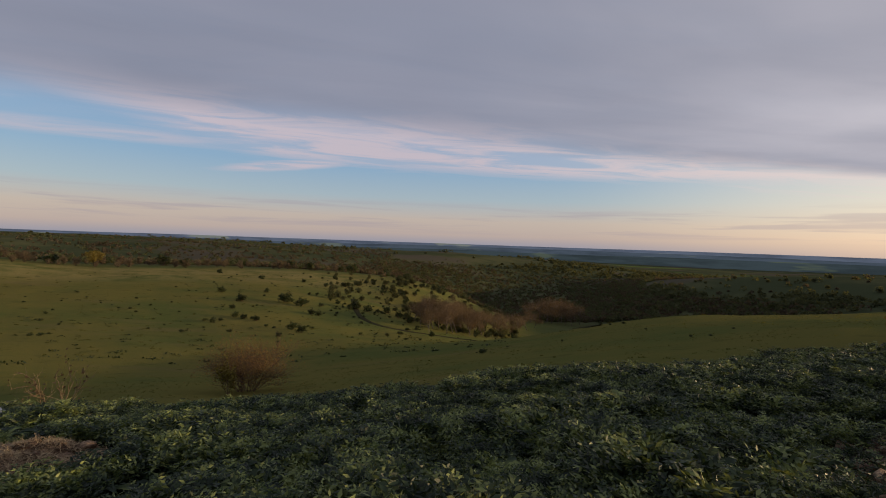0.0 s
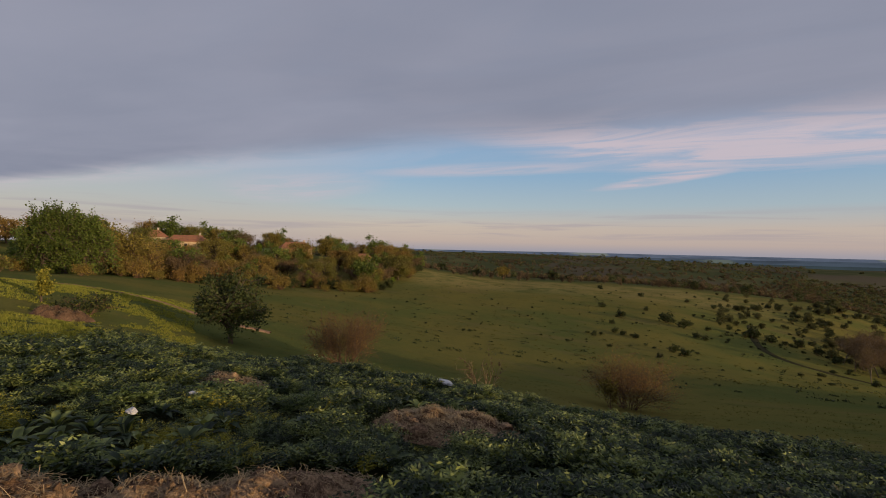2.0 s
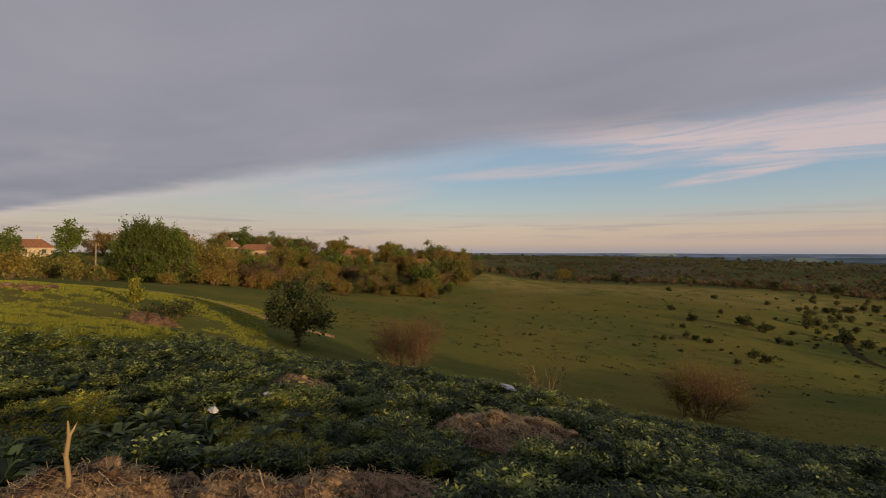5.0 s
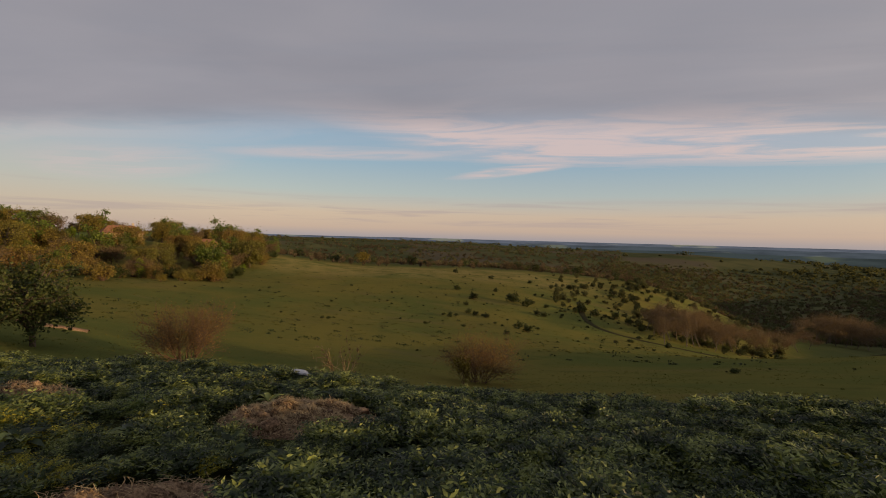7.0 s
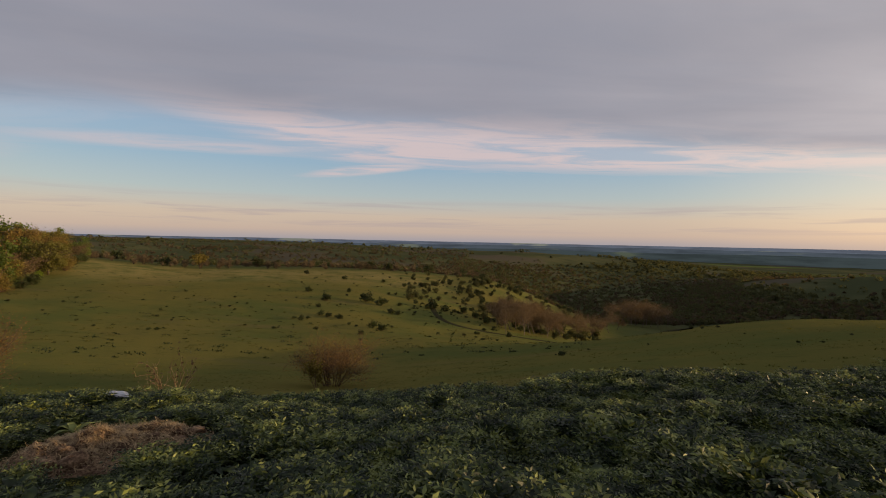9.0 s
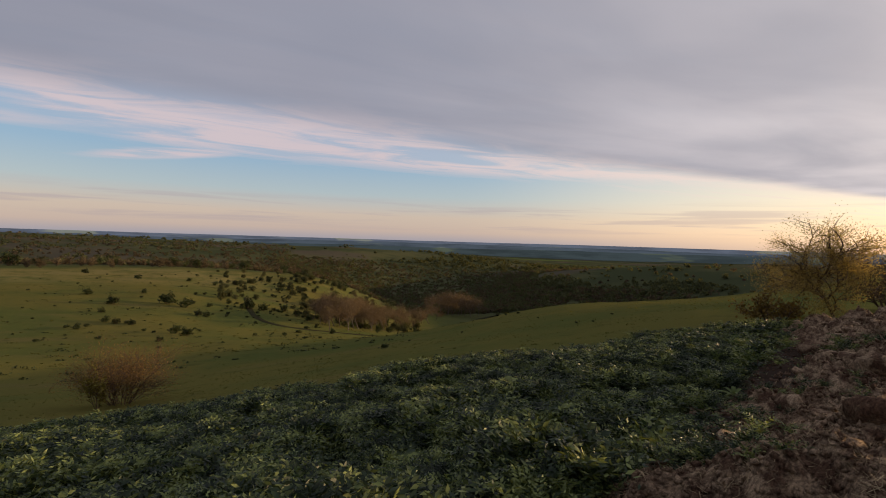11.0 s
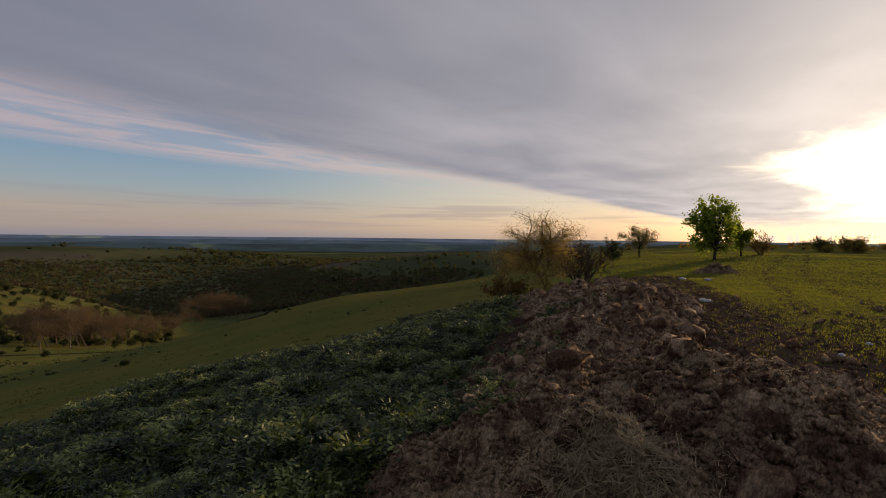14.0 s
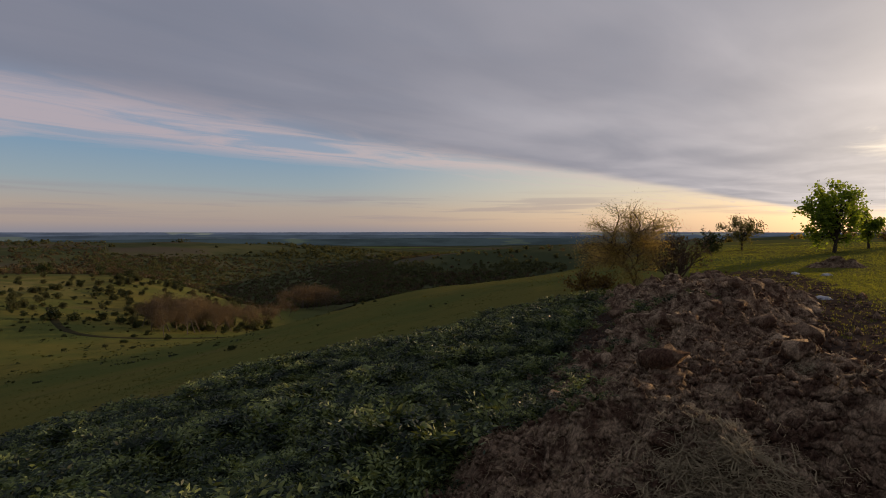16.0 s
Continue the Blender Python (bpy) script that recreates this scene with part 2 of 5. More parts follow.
def ground_paint(n, place):
    zone = n.add("ShaderNodeVertexColor", {"layer_name": "zone"})
    s = n.add("ShaderNodeSeparateColor", Color=zone.outputs["Color"])
    dirt, wood, weed = s.outputs[0], s.outputs[1], s.outputs[2]
    big = n.noise(place, 0.035, 5.0, 0.6)
    mid = n.noise(place, 0.9, 6.0, 0.7)
    tiny = n.noise(place, 14.0, 4.0, 0.7)
    grass = n.mix(n.step(big, 0.38, 0.62), (0.140, 0.124, 0.036), (0.094, 0.108, 0.033))
    dry = n.noise(n.add("ShaderNodeMapping", Vector=place, Scale=(0.35, 1, 1)).outputs[0], 0.09, 4.0, 0.6)
    grass = n.mix(n.math("MULTIPLY", n.step(dry, 0.55, 0.72), 0.5), grass, (0.158, 0.122, 0.052))
    grass = n.mix(n.math("MULTIPLY", zone.outputs["Alpha"], n.step(n.noise(place, 0.12, 5.0, 0.65), 0.32, 0.6)), grass, (0.24, 0.195, 0.075))
    grass = n.mix(n.math("MULTIPLY", n.step(mid, 0.52, 0.72), 0.6), grass, (0.146, 0.124, 0.042))
    grass = n.mix(n.math("MULTIPLY", n.step(tiny, 0.45, 0.75), 0.5), grass, (0.062, 0.078, 0.024))
    tuss = n.noise(place, 0.33, 8.0, 0.75)
    grass = n.mix(n.math("MULTIPLY", n.step(tuss, 0.54, 0.66), 0.55), grass, (0.070, 0.080, 0.026))
    soil = n.mix(n.step(mid, 0.35, 0.65), (0.076, 0.053, 0.039), (0.044, 0.032, 0.025))
    soil = n.mix(n.step(tiny, 0.55, 0.8), soil, (0.11, 0.078, 0.056))
    scrub = n.mix(n.step(n.noise(place, 0.012, 6.0, 0.65), 0.4, 0.62), (0.058, 0.068, 0.034), (0.094, 0.096, 0.046))
    scrub = n.mix(n.math("MULTIPLY", n.step(n.noise(place, 0.006, 4.0, 0.55), 0.5, 0.6), 0.8), scrub, (0.092, 0.078, 0.060))
    scrub = n.mix(n.math("MULTIPLY", n.step(n.noise(place, 0.0016, 4.0, 0.55), 0.56, 0.64), 0.8), scrub, (0.12, 0.16, 0.045))
    # litter under the weeds, near black: shade between plants put into its colour
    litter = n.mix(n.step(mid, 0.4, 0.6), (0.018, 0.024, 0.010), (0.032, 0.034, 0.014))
    c = n.mix(wood, grass, scrub)
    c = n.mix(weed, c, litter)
    edge = n.step(n.math("ADD", dirt, n.math("MULTIPLY", n.math("SUBTRACT", mid, 0.5), 0.7)), 0.35, 0.65)
    return n.mix(edge, c, soil)


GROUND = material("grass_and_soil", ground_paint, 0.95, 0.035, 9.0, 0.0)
# near-black and pale leaf tones stand in for shaded gaps and lit tops
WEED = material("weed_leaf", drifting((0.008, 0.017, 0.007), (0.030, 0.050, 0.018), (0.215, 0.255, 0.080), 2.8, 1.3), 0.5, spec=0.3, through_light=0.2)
# spurge's own pale green; on brow weeds it stands in for sunlight
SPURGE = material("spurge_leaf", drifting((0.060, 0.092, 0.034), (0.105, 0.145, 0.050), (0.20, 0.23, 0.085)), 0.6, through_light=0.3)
DARKLEAF = material("dark_leaf", leafy((0.022, 0.034, 0.012), (0.038, 0.052, 0.016), (0.06, 0.07, 0.024)), 0.6, through_light=0.25)
GREENLEAF = material("spring_leaf", leafy((0.09, 0.14, 0.018), (0.14, 0.20, 0.026), (0.22, 0.27, 0.04)), 0.55, through_light=0.5, shine_through=(2.2, 2.0, 0.9))
OLIVELEAF = material("olive_leaf", mixed_leafy((0.085, 0.100, 0.026), (0.160, 0.132, 0.032), (0.170, 0.110, 0.036)), 0.7, through_light=0.3)
BUDLEAF = material("russet_bud", leafy((0.085, 0.060, 0.034), (0.128, 0.090, 0.050), (0.18, 0.130, 0.072)), 0.8, through_light=0.2)
SPRINGBUD = material("spring_bud", leafy((0.19, 0.15, 0.06), (0.27, 0.21, 0.085), (0.34, 0.27, 0.11)), 0.8, through_light=0.6)
GOLDBUD = material("golden_bud", leafy((0.12, 0.078, 0.036), (0.175, 0.116, 0.050), (0.24, 0.165, 0.068)), 0.8, through_light=0.45)
BARK = material("grey_bark", two((0.085, 0.066, 0.050), (0.045, 0.036, 0.029), 3.0, fine=40.0), 0.95, 0.01, 30.0)
TWIG = material("brown_twig", two((0.125, 0.080, 0.052), (0.080, 0.052, 0.037), 2.0, fine=30.0), 0.95)
def dung_paint(n, place):
    """Clotted manure: reddish dark inside, greyer and strawy where it has dried."""
    c = n.mix(n.step(n.noise(place, 5.5, 5.0, 0.65), 0.40, 0.60), (0.100, 0.060, 0.040), (0.36, 0.262, 0.172))
    c = n.mix(n.math("MULTIPLY", n.step(n.noise(place, 1.1, 3.0, 0.55), 0.42, 0.6), 0.5), c, (0.10, 0.056, 0.037))
    g = n.noise(n.add("ShaderNodeMapping", Vector=place, Scale=(1, 2.6, 1)).outputs[0], 30.0, 4.0, 0.7)
    return n.mix(0.6, c, n.mix(n.step(g, 0.34, 0.66), (0.3, 0.3, 0.3), (1.8, 1.75, 1.65)), "MULTIPLY")


DUNG = material("manure", dung_paint, 0.95, 0.04, 26.0, 0.05)
STRAW = material("weathered_straw", leafy((0.15, 0.108, 0.06), (0.26, 0.19, 0.105), (0.38, 0.285, 0.16)), 0.8)
FARLEAF = material("far_leaf", leafy((0.062, 0.072, 0.038), (0.078, 0.088, 0.047), (0.096, 0.102, 0.056)), 0.9, spec=0.0, through_light=0.35)
FARBROWN = material("far_brown_leaf", leafy((0.090, 0.074, 0.054), (0.105, 0.088, 0.064), (0.125, 0.104, 0.075)), 0.9, spec=0.0, through_light=0.35)
GREYBUD = material("grey_brown_bud", leafy((0.105, 0.084, 0.056), (0.145, 0.114, 0.076), (0.185, 0.146, 0.098)), 0.85, spec=0.0, through_light=0.3)
HAY = material("old_hay", two((0.27, 0.185, 0.115), (0.10, 0.062, 0.042), 5.5, fine=45.0, fine_amount=0.65), 0.95, 0.04, 26.0, 0.1)
SOIL = material("dry_soil", two((0.16, 0.10, 0.065), (0.08, 0.05, 0.036), 2.5, fine=40.0, fine_amount=0.5), 0.95, 0.02, 25.0, 0.1)
PLASTIC = material("white_plastic", two((0.48, 0.49, 0.52), (0.36, 0.36, 0.38), 6.0), 0.45, spec=0.4)
BLACK = material("black_film", two((0.012, 0.012, 0.013), (0.03, 0.03, 0.03), 4.0), 0.5, 0.01, 20.0, 0.3)
PLASTER = material("ochre_plaster", two((0.50, 0.38, 0.26), (0.40, 0.29, 0.19), 1.2, fine=12.0), 0.9)
WHITEWASH = material("whitewash", two((0.42, 0.35, 0.27), (0.30, 0.25, 0.19), 1.2, fine=12.0), 0.9)
ROOFTILE = material("clay_roof", two((0.26, 0.115, 0.060), (0.17, 0.085, 0.055), 1.5, fine=14.0), 0.9, 0.04, 6.0)
PANE = material("window_glass", two((0.03, 0.035, 0.04), (0.05, 0.055, 0.06), 1.0), 0.12, spec=0.6)
POLEWOOD = material("pole_wood", two((0.22, 0.17, 0.12), (0.13, 0.10, 0.075), 2.0, fine=20.0), 0.9)
PASTURE = material("pasture_blade", leafy((0.080, 0.090, 0.028), (0.105, 0.112, 0.034), (0.130, 0.130, 0.044)), 0.8, spec=0.0, through_light=0.3)
GARDENLEAF = material("garden_leaf", leafy((0.05, 0.08, 0.018), (0.085, 0.12, 0.026), (0.13, 0.165, 0.038)), 0.6, through_light=0.4)
# brighter grass blade for the left, with low sun put into its colour
SUN_TINTED_GRASS = material("sun_tinted_blade", leafy((0.14, 0.165, 0.028), (0.205, 0.22, 0.04), (0.27, 0.265, 0.058)), 0.7, spec=0.05, through_light=0.3)
# flower yellow, brightened in place of low sun on the left bank
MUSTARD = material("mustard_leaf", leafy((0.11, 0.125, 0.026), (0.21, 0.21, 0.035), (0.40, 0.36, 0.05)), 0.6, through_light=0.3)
PALEBARK = material("pale_bark", two((0.17, 0.14, 0.11), (0.10, 0.08, 0.065), 2.0, fine=20.0), 0.9)
PALESTRAW = material("pale_straw", leafy((0.20, 0.155, 0.085), (0.30, 0.235, 0.13), (0.42, 0.33, 0.19)), 0.75)
PATH = material("trodden_earth", two((0.30, 0.19, 0.11), (0.20, 0.13, 0.08), 0.8, fine=9.0), 0.95, 0.01, 12.0, 0.0)
RUT = material("dark_rut", two((0.055, 0.050, 0.026), (0.036, 0.036, 0.020), 0.6, fine=6.0), 0.95, 0.02, 8.0, 0.0)

# ---- the land: one sheet round the standing place, shaped by sight-line slopes ----
AZ = np.array([-180, -121, -91, -71, -56, -41, -25.5, -10, 5, 20.5, 36, 51.2, 66.5, 81.5, 101.5, 131, 180], float)
RINGS = np.array([30, 60, 100, 150, 220, 400, 800, 1600, 4800], float)


def wrap(right, visible, left):
    """A row of slopes over AZ: two behind on the right, the seen ones, two behind on the left."""
    return [left, right, *visible, left, left]


SLOPES = {
    30: wrap(-3.0, [-3.0, -3.1, -4.4, -6.4, -9.8, -13.0, -15.3, -16.5, -15.2, -13.7, -10.2, -5.4, -2.9], -2.9),
    60: wrap(-1.6, [-1.4, -1.3, -2.2, -5.2, -7.4, -11.0, -12.8, -13.0, -12.0, -10.0, -7.5, -4.2, -2.2], -2.0),
    100: wrap(-1.0, [-0.9, -0.9, -1.8, -7.5, -10.5, -12.0, -10.6, -9.0, -8.5, -7.5, -5.5, -3.2, -2.3], -1.6),
    150: wrap(-0.7, [-0.7, -0.7, -1.6, -8.0, -12.0, -11.0, -8.0, -6.0, -5.5, -5.0, -4.3, -2.6, -2.2], -1.0),
    220: wrap(-0.5, [-0.5, -0.7, -1.9, -6.5, -9.5, -9.0, -4.5, -3.7, -3.5, -1.9, -0.6, -0.2, -0.2], -0.4),
    400: wrap(-0.3, [-0.35, -0.6, -1.2, -1.9, -3.5, -8.0, -4.6, -3.1, -2.6, -1.5, -0.8, -0.4, -0.3], -0.4),
    800: wrap(-0.3, [-0.3, -0.5, -1.3, -3.0, -2.8, -1.6, -1.25, -0.95, -0.55, -0.25, -0.3, -0.4, -0.4], -0.4),
    1600: wrap(-0.2, [-0.3, -0.6, -1.1, -2.2, -2.6, -2.1, -1.7, -1.3, -0.9, -0.6, -0.5, -0.4, -0.4], -0.4),
    4800: wrap(-0.9, [-0.9] * 13, -0.9),
}
# the weed-grown bank falls away at its brow: how far out, and how low
BROW = wrap(16, [16, 16, 16, 15, 12, 10, 9, 9, 10.5, 12, 14.5, 17, 18], 16)
BROW_Z = wrap(-0.1, [0.0, 0.0, -0.25, -0.8, -1.25, -1.35, -1.45, -1.65, -1.75, -1.75, -1.75, -0.9, 0.0], -0.1)
STEP = wrap(0.0, [0.0, 0.0, 0.1, 0.4, 0.5, 0.5, 0.6, 0.6, 0.6, 0.6, 0.5, 0.3, 0.1], 0.0)


def pchip(x, y, q):
    """Monotone cubic through (x, y), at q."""
    h, m = np.diff(x), np.diff(y) / np.diff(x)
    s = np.zeros(len(x))
    ok = m[1:] * m[:-1] > 0
    w1, w2 = 2 * h[1:] + h[:-1], h[1:] + 2 * h[:-1]
    s[1:-1][ok] = ((w1 + w2)[ok]) / (w1[ok] / m[:-1][ok] + w2[ok] / m[1:][ok])
    s[0], s[-1] = m[0], m[-1]
    i = np.clip(np.searchsorted(x, q) - 1, 0, len(h) - 1)
    t = (q - x[i]) / h[i]
    return (y[i] * (1 + 2 * t) * (1 - t) ** 2 + h[i] * s[i] * t * (1 - t) ** 2
            + y[i + 1] * t * t * (3 - 2 * t) + h[i] * s[i + 1] * t * t * (t - 1))


def waves(x, y, size, seed, octaves=4):
    """Smooth noise over the plan, about -1 to 1: value noise on a hashed lattice."""
    total, amp = 0.0, 1.0
    for o in range(octaves):
        u, v = x / size, y / size
        i, j = np.floor(u), np.floor(v)
        fu, fv = u - i, v - j
        fu, fv = fu * fu * (3 - 2 * fu), fv * fv * (3 - 2 * fv)

        def lattice(a, b):
            s = np.sin(a * 127.1 + b * 311.7 + seed * 74.7 + o * 19.19) * 43758.5453
            return 2 * (s - np.floor(s)) - 1
        total = total + amp * ((lattice(i, j) * (1 - fu) + lattice(i + 1, j) * fu) * (1 - fv)
                               + (lattice(i, j + 1) * (1 - fu) + lattice(i + 1, j + 1) * fu) * fv)
        size, amp = size / 2.03, amp * 0.5
    return total / 1.9


TURNS, OUT = 1080, 300
turn_deg = -180 + 360 * np.arange(TURNS) / TURNS
reach = np.concatenate([[0.0], np.exp(np.linspace(np.log(0.4), np.log(4800), OUT - 1))])


def smooth_row(row):
    """A row over AZ, rounded between its nodes."""
    r = pchip(AZ, np.array(row, float), turn_deg)
    k = np.hanning(25)
    return np.convolve(np.concatenate([r[-12:], r, r[:12]]), k / k.sum(), "valid")


rows_at = {r: smooth_row(SLOPES[int(r)]) for r in RINGS}
brow, brow_z, step_down = smooth_row(BROW), smooth_row(BROW_Z), smooth_row(STEP)
HEIGHT = np.zeros((TURNS, OUT))
for k in range(TURNS):
    e, ze = brow[k], brow_z[k]
    sight = (ze + 0.5 - EYE) / e
    dist = [0.2, 2.0, 0.5 * e, e, 1.4 * e, *RINGS]
    high = [0.0, 0.03 * ze, 0.42 * ze, ze, EYE + sight * 1.4 * e - step_down[k] - 0.15 * (1 - min(1, step_down[k] * 2)),
            *(EYE + r * math.tan(radians(rows_at[r][k])) for r in RINGS)]
    HEIGHT[k] = pchip(np.log(dist), np.array(high), np.log(np.maximum(reach, 0.2)))
grid_x = -np.sin(np.radians(turn_deg))[:, None] * reach[None, :]
grid_y = np.cos(np.radians(turn_deg))[:, None] * reach[None, :]
far_part = np.clip((reach - 4) / 60, 0, 1)[None, :] * np.clip((4600 - reach) / 2000, 0, 1)[None, :]
HEIGHT += far_part * (0.35 * waves(grid_x, grid_y, 14, 1) + np.minimum(reach / 400, 3.0)[None, :] * waves(grid_x, grid_y, 130, 2))
HEIGHT += 6.0 * (np.clip((reach - 270) / 180, 0, 1) * np.clip((1700 - reach) / 700, 0, 1))[None, :] * waves(grid_x, grid_y, 270, 8, 3)
HEIGHT += 0.05 * np.clip(reach / 4, 0, 1)[None, :] * waves(grid_x, grid_y, 1.7, 3)


def ground_z(x, y):
    """Height of the land at plan places x, y (numbers or arrays)."""
    x, y = np.asarray(x, float), np.asarray(y, float)
    a = (np.degrees(np.arctan2(-x, y)) + 180) / 360 * TURNS
    r = np.maximum(np.hypot(x, y), 0.41)
    b = 1 + (np.log(r) - np.log(0.4)) / (np.log(4800) - np.log(0.4)) * (OUT - 2)
    b = np.clip(b, 1, OUT - 1.001)
    i, j = np.floor(a).astype(int), np.floor(b).astype(int)
    fa, fb = a - i, b - j
    i0, i1 = i % TURNS, (i + 1) % TURNS
    return ((HEIGHT[i0, j] * (1 - fa) + HEIGHT[i1, j] * fa) * (1 - fb) + (HEIGHT[i0, j + 1] * (1 - fa) + HEIGHT[i1, j + 1] * fa) * fb)


def refit_bearing(az):
    """Bearings follow an earlier camera fit; this widens them by a fortieth either side."""
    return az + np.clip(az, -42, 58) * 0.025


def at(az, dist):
    """Plan place at a bearing to the left of +y, widened to the refitted camera, and a distance."""
    a = np.radians(refit_bearing(az))
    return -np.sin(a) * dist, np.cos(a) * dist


def mesh_from(name, verts, faces, mat, smooth=False):
    """A mesh from arrays: verts n x 3, faces n x 3 or n x 4."""
    me = bpy.data.meshes.new(name)
    verts, faces = np.asarray(verts, np.float32), np.asarray(faces, np.int32)
    k = faces.shape[1]
    me.vertices.add(len(verts))
    me.vertices.foreach_set("co", verts.ravel())
    me.loops.add(faces.size)
    me.loops.foreach_set("vertex_index", faces.ravel())
    me.polygons.add(len(faces))
    me.polygons.foreach_set("loop_start", np.arange(0, faces.size, k, dtype=np.int32))
    me.polygons.foreach_set("loop_total", np.full(len(faces), k, np.int32))
    me.polygons.foreach_set("use_smooth", np.full(len(faces), smooth))
    me.update(calc_edges=True)
    me.validate()
    me.materials.append(mat)
    return me


def line_distance(x, y, pts):
    """Distance over the plan from x, y to a broken line."""
    best = np.full(np.shape(x), 1e9)
    for (ax, ay), (bx, by) in zip(pts, pts[1:]):
        l2 = (bx - ax) ** 2 + (by - ay) ** 2
        t = np.clip(((x - ax) * (bx - ax) + (y - ay) * (by - ay)) / l2, 0, 1)
        best = np.minimum(best, np.hypot(x - ax - t * (bx - ax), y - ay - t * (by - ay)))
    return best


def soft(v, lo, hi):
    t = np.clip((v - lo) / (hi - lo), 0, 1)
    return t * t * (3 - 2 * t)


HEAP_LINE = [(2.3, 0.65), (6.0, 3.3), (10.0, 6.3), (14.5, 9.4)]
BARE = [at(-62, 27), at(-65, 17), at(-69, 11), at(-78, 7.6), at(-90, 6.2), at(-105, 6.0)]
LANE = [at(-88, 5), at(-84, 9), at(-78, 16), at(-74, 30), at(-75, 60), at(-78, 120)]
CART_TRACK = [at(87, 60), at(82, 50), at(79, 46), at(74, 42), at(69, 38), at(62, 37)]
HILL_TRACK = [at(10.3, 150), at(10.0, 128), at(9.4, 113), at(7.8, 102), at(5.2, 98), at(1.5, 97), at(-3, 97), at(-8, 88), at(-13, 72), at(-18, 56)]


def zones(x, y):
    """How far a place is bare soil, far scrub, and weed-grown bank."""
    r, a = np.hypot(x, y), np.degrees(np.arctan2(-x, y))
    edge = np.interp(a, turn_deg, brow)
    dirt = 1 - soft(line_distance(x, y, HEAP_LINE), 1.5, 2.75)
    dirt = np.maximum(dirt, 0.5 * (1 - soft(np.abs(line_distance(x, y, LANE) - 0.8), 0.1, 0.7)) * soft(r, 4, 8))
    dirt = np.maximum(dirt, 0.8 * (1 - soft(r, 1.5, 3.0)))
    dirt = np.maximum(dirt, 0.85 * (1 - soft(line_distance(x, y, BARE), 0.7, 2.1)))
    yard = at(-73, 10.5)
    dirt = np.maximum(dirt, 0.55 * (1 - soft(np.hypot((x - yard[0]) / 1.5, y - yard[1]), 2.0, 4.6)))
    wood = soft(r, 205, 260)
    wood = np.maximum(wood, soft(r, 70, 110) * soft(-a, 8, 20) * (1 - soft(-a, 50, 62)))
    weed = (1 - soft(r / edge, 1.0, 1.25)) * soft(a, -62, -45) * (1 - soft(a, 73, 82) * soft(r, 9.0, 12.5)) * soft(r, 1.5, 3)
    return np.clip(dirt, 0, 1), wood, np.clip(weed, 0, 1)


ids = np.arange(TURNS * OUT).reshape(TURNS, OUT)
nxt = np.roll(ids, -1, axis=0)
quads = np.stack([ids[:, :-1], ids[:, 1:], nxt[:, 1:], nxt[:, :-1]], -1).reshape(-1, 4)
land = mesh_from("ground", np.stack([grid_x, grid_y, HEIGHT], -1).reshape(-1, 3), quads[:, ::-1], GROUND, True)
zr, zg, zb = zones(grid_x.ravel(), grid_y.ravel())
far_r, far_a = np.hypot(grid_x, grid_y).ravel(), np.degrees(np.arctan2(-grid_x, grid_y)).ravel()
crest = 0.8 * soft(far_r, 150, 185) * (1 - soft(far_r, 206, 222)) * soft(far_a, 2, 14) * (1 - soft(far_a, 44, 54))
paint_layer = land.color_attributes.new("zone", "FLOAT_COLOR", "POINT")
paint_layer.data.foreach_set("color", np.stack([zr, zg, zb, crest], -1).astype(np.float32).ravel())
tagged(new("ground", land), "rolling evening pasture of short green grass with bare soil lanes", "ground", kind="structure")


def strip(name, pts, half, mat, label, step=0.8, raise_by=0.035):
    """A worn track laid along the land."""
    pts = np.array(pts)
    s = np.concatenate([[0], np.cumsum(np.hypot(*np.diff(pts, axis=0).T))])
    q = np.arange(0, s[-1], step)
    x, y = pchip(s, pts[:, 0], q), pchip(s, pts[:, 1], q)
    tx, ty = np.gradient(x), np.gradient(y)
    n = np.hypot(tx, ty)
    nx, ny = -ty / n, tx / n
    w = half * (1 + 0.3 * waves(q, q * 0 + 3, 3.0, 4, 2))
    rows = []
    for k, lift in ((-1.0, -0.03), (-0.6, raise_by), (0.0, raise_by * 0.8), (0.6, raise_by), (1.0, -0.03)):
        px, py = x + nx * w * k, y + ny * w * k
        rows.append(np.stack([px, py, ground_z(px, py) + lift], -1))
    g = np.stack(rows, 1)
    i = np.arange(len(q) * 5).reshape(len(q), 5)
    f = np.stack([i[:-1, :-1], i[1:, :-1], i[1:, 1:], i[:-1, 1:]], -1).reshape(-1, 4)
    tagged(new(name, mesh_from(name, g.reshape(-1, 3), f[:, ::-1], mat, True)), label, "track", kind="structure")


strip("cart_track", CART_TRACK, 0.75, PATH, "pale trodden earth track across the green slope", raise_by=0.12)
strip("hill_track", HILL_TRACK, 0.8, RUT, "dark sunken cart rut curving over the hillside", raise_by=0.12)

# ---- growing things ----
def part(name, me, parent, label=""):
    """A mesh as one object under a thing or a part."""
    ob = new(name, me)
    ob.parent = parent
    return tagged(ob, label)


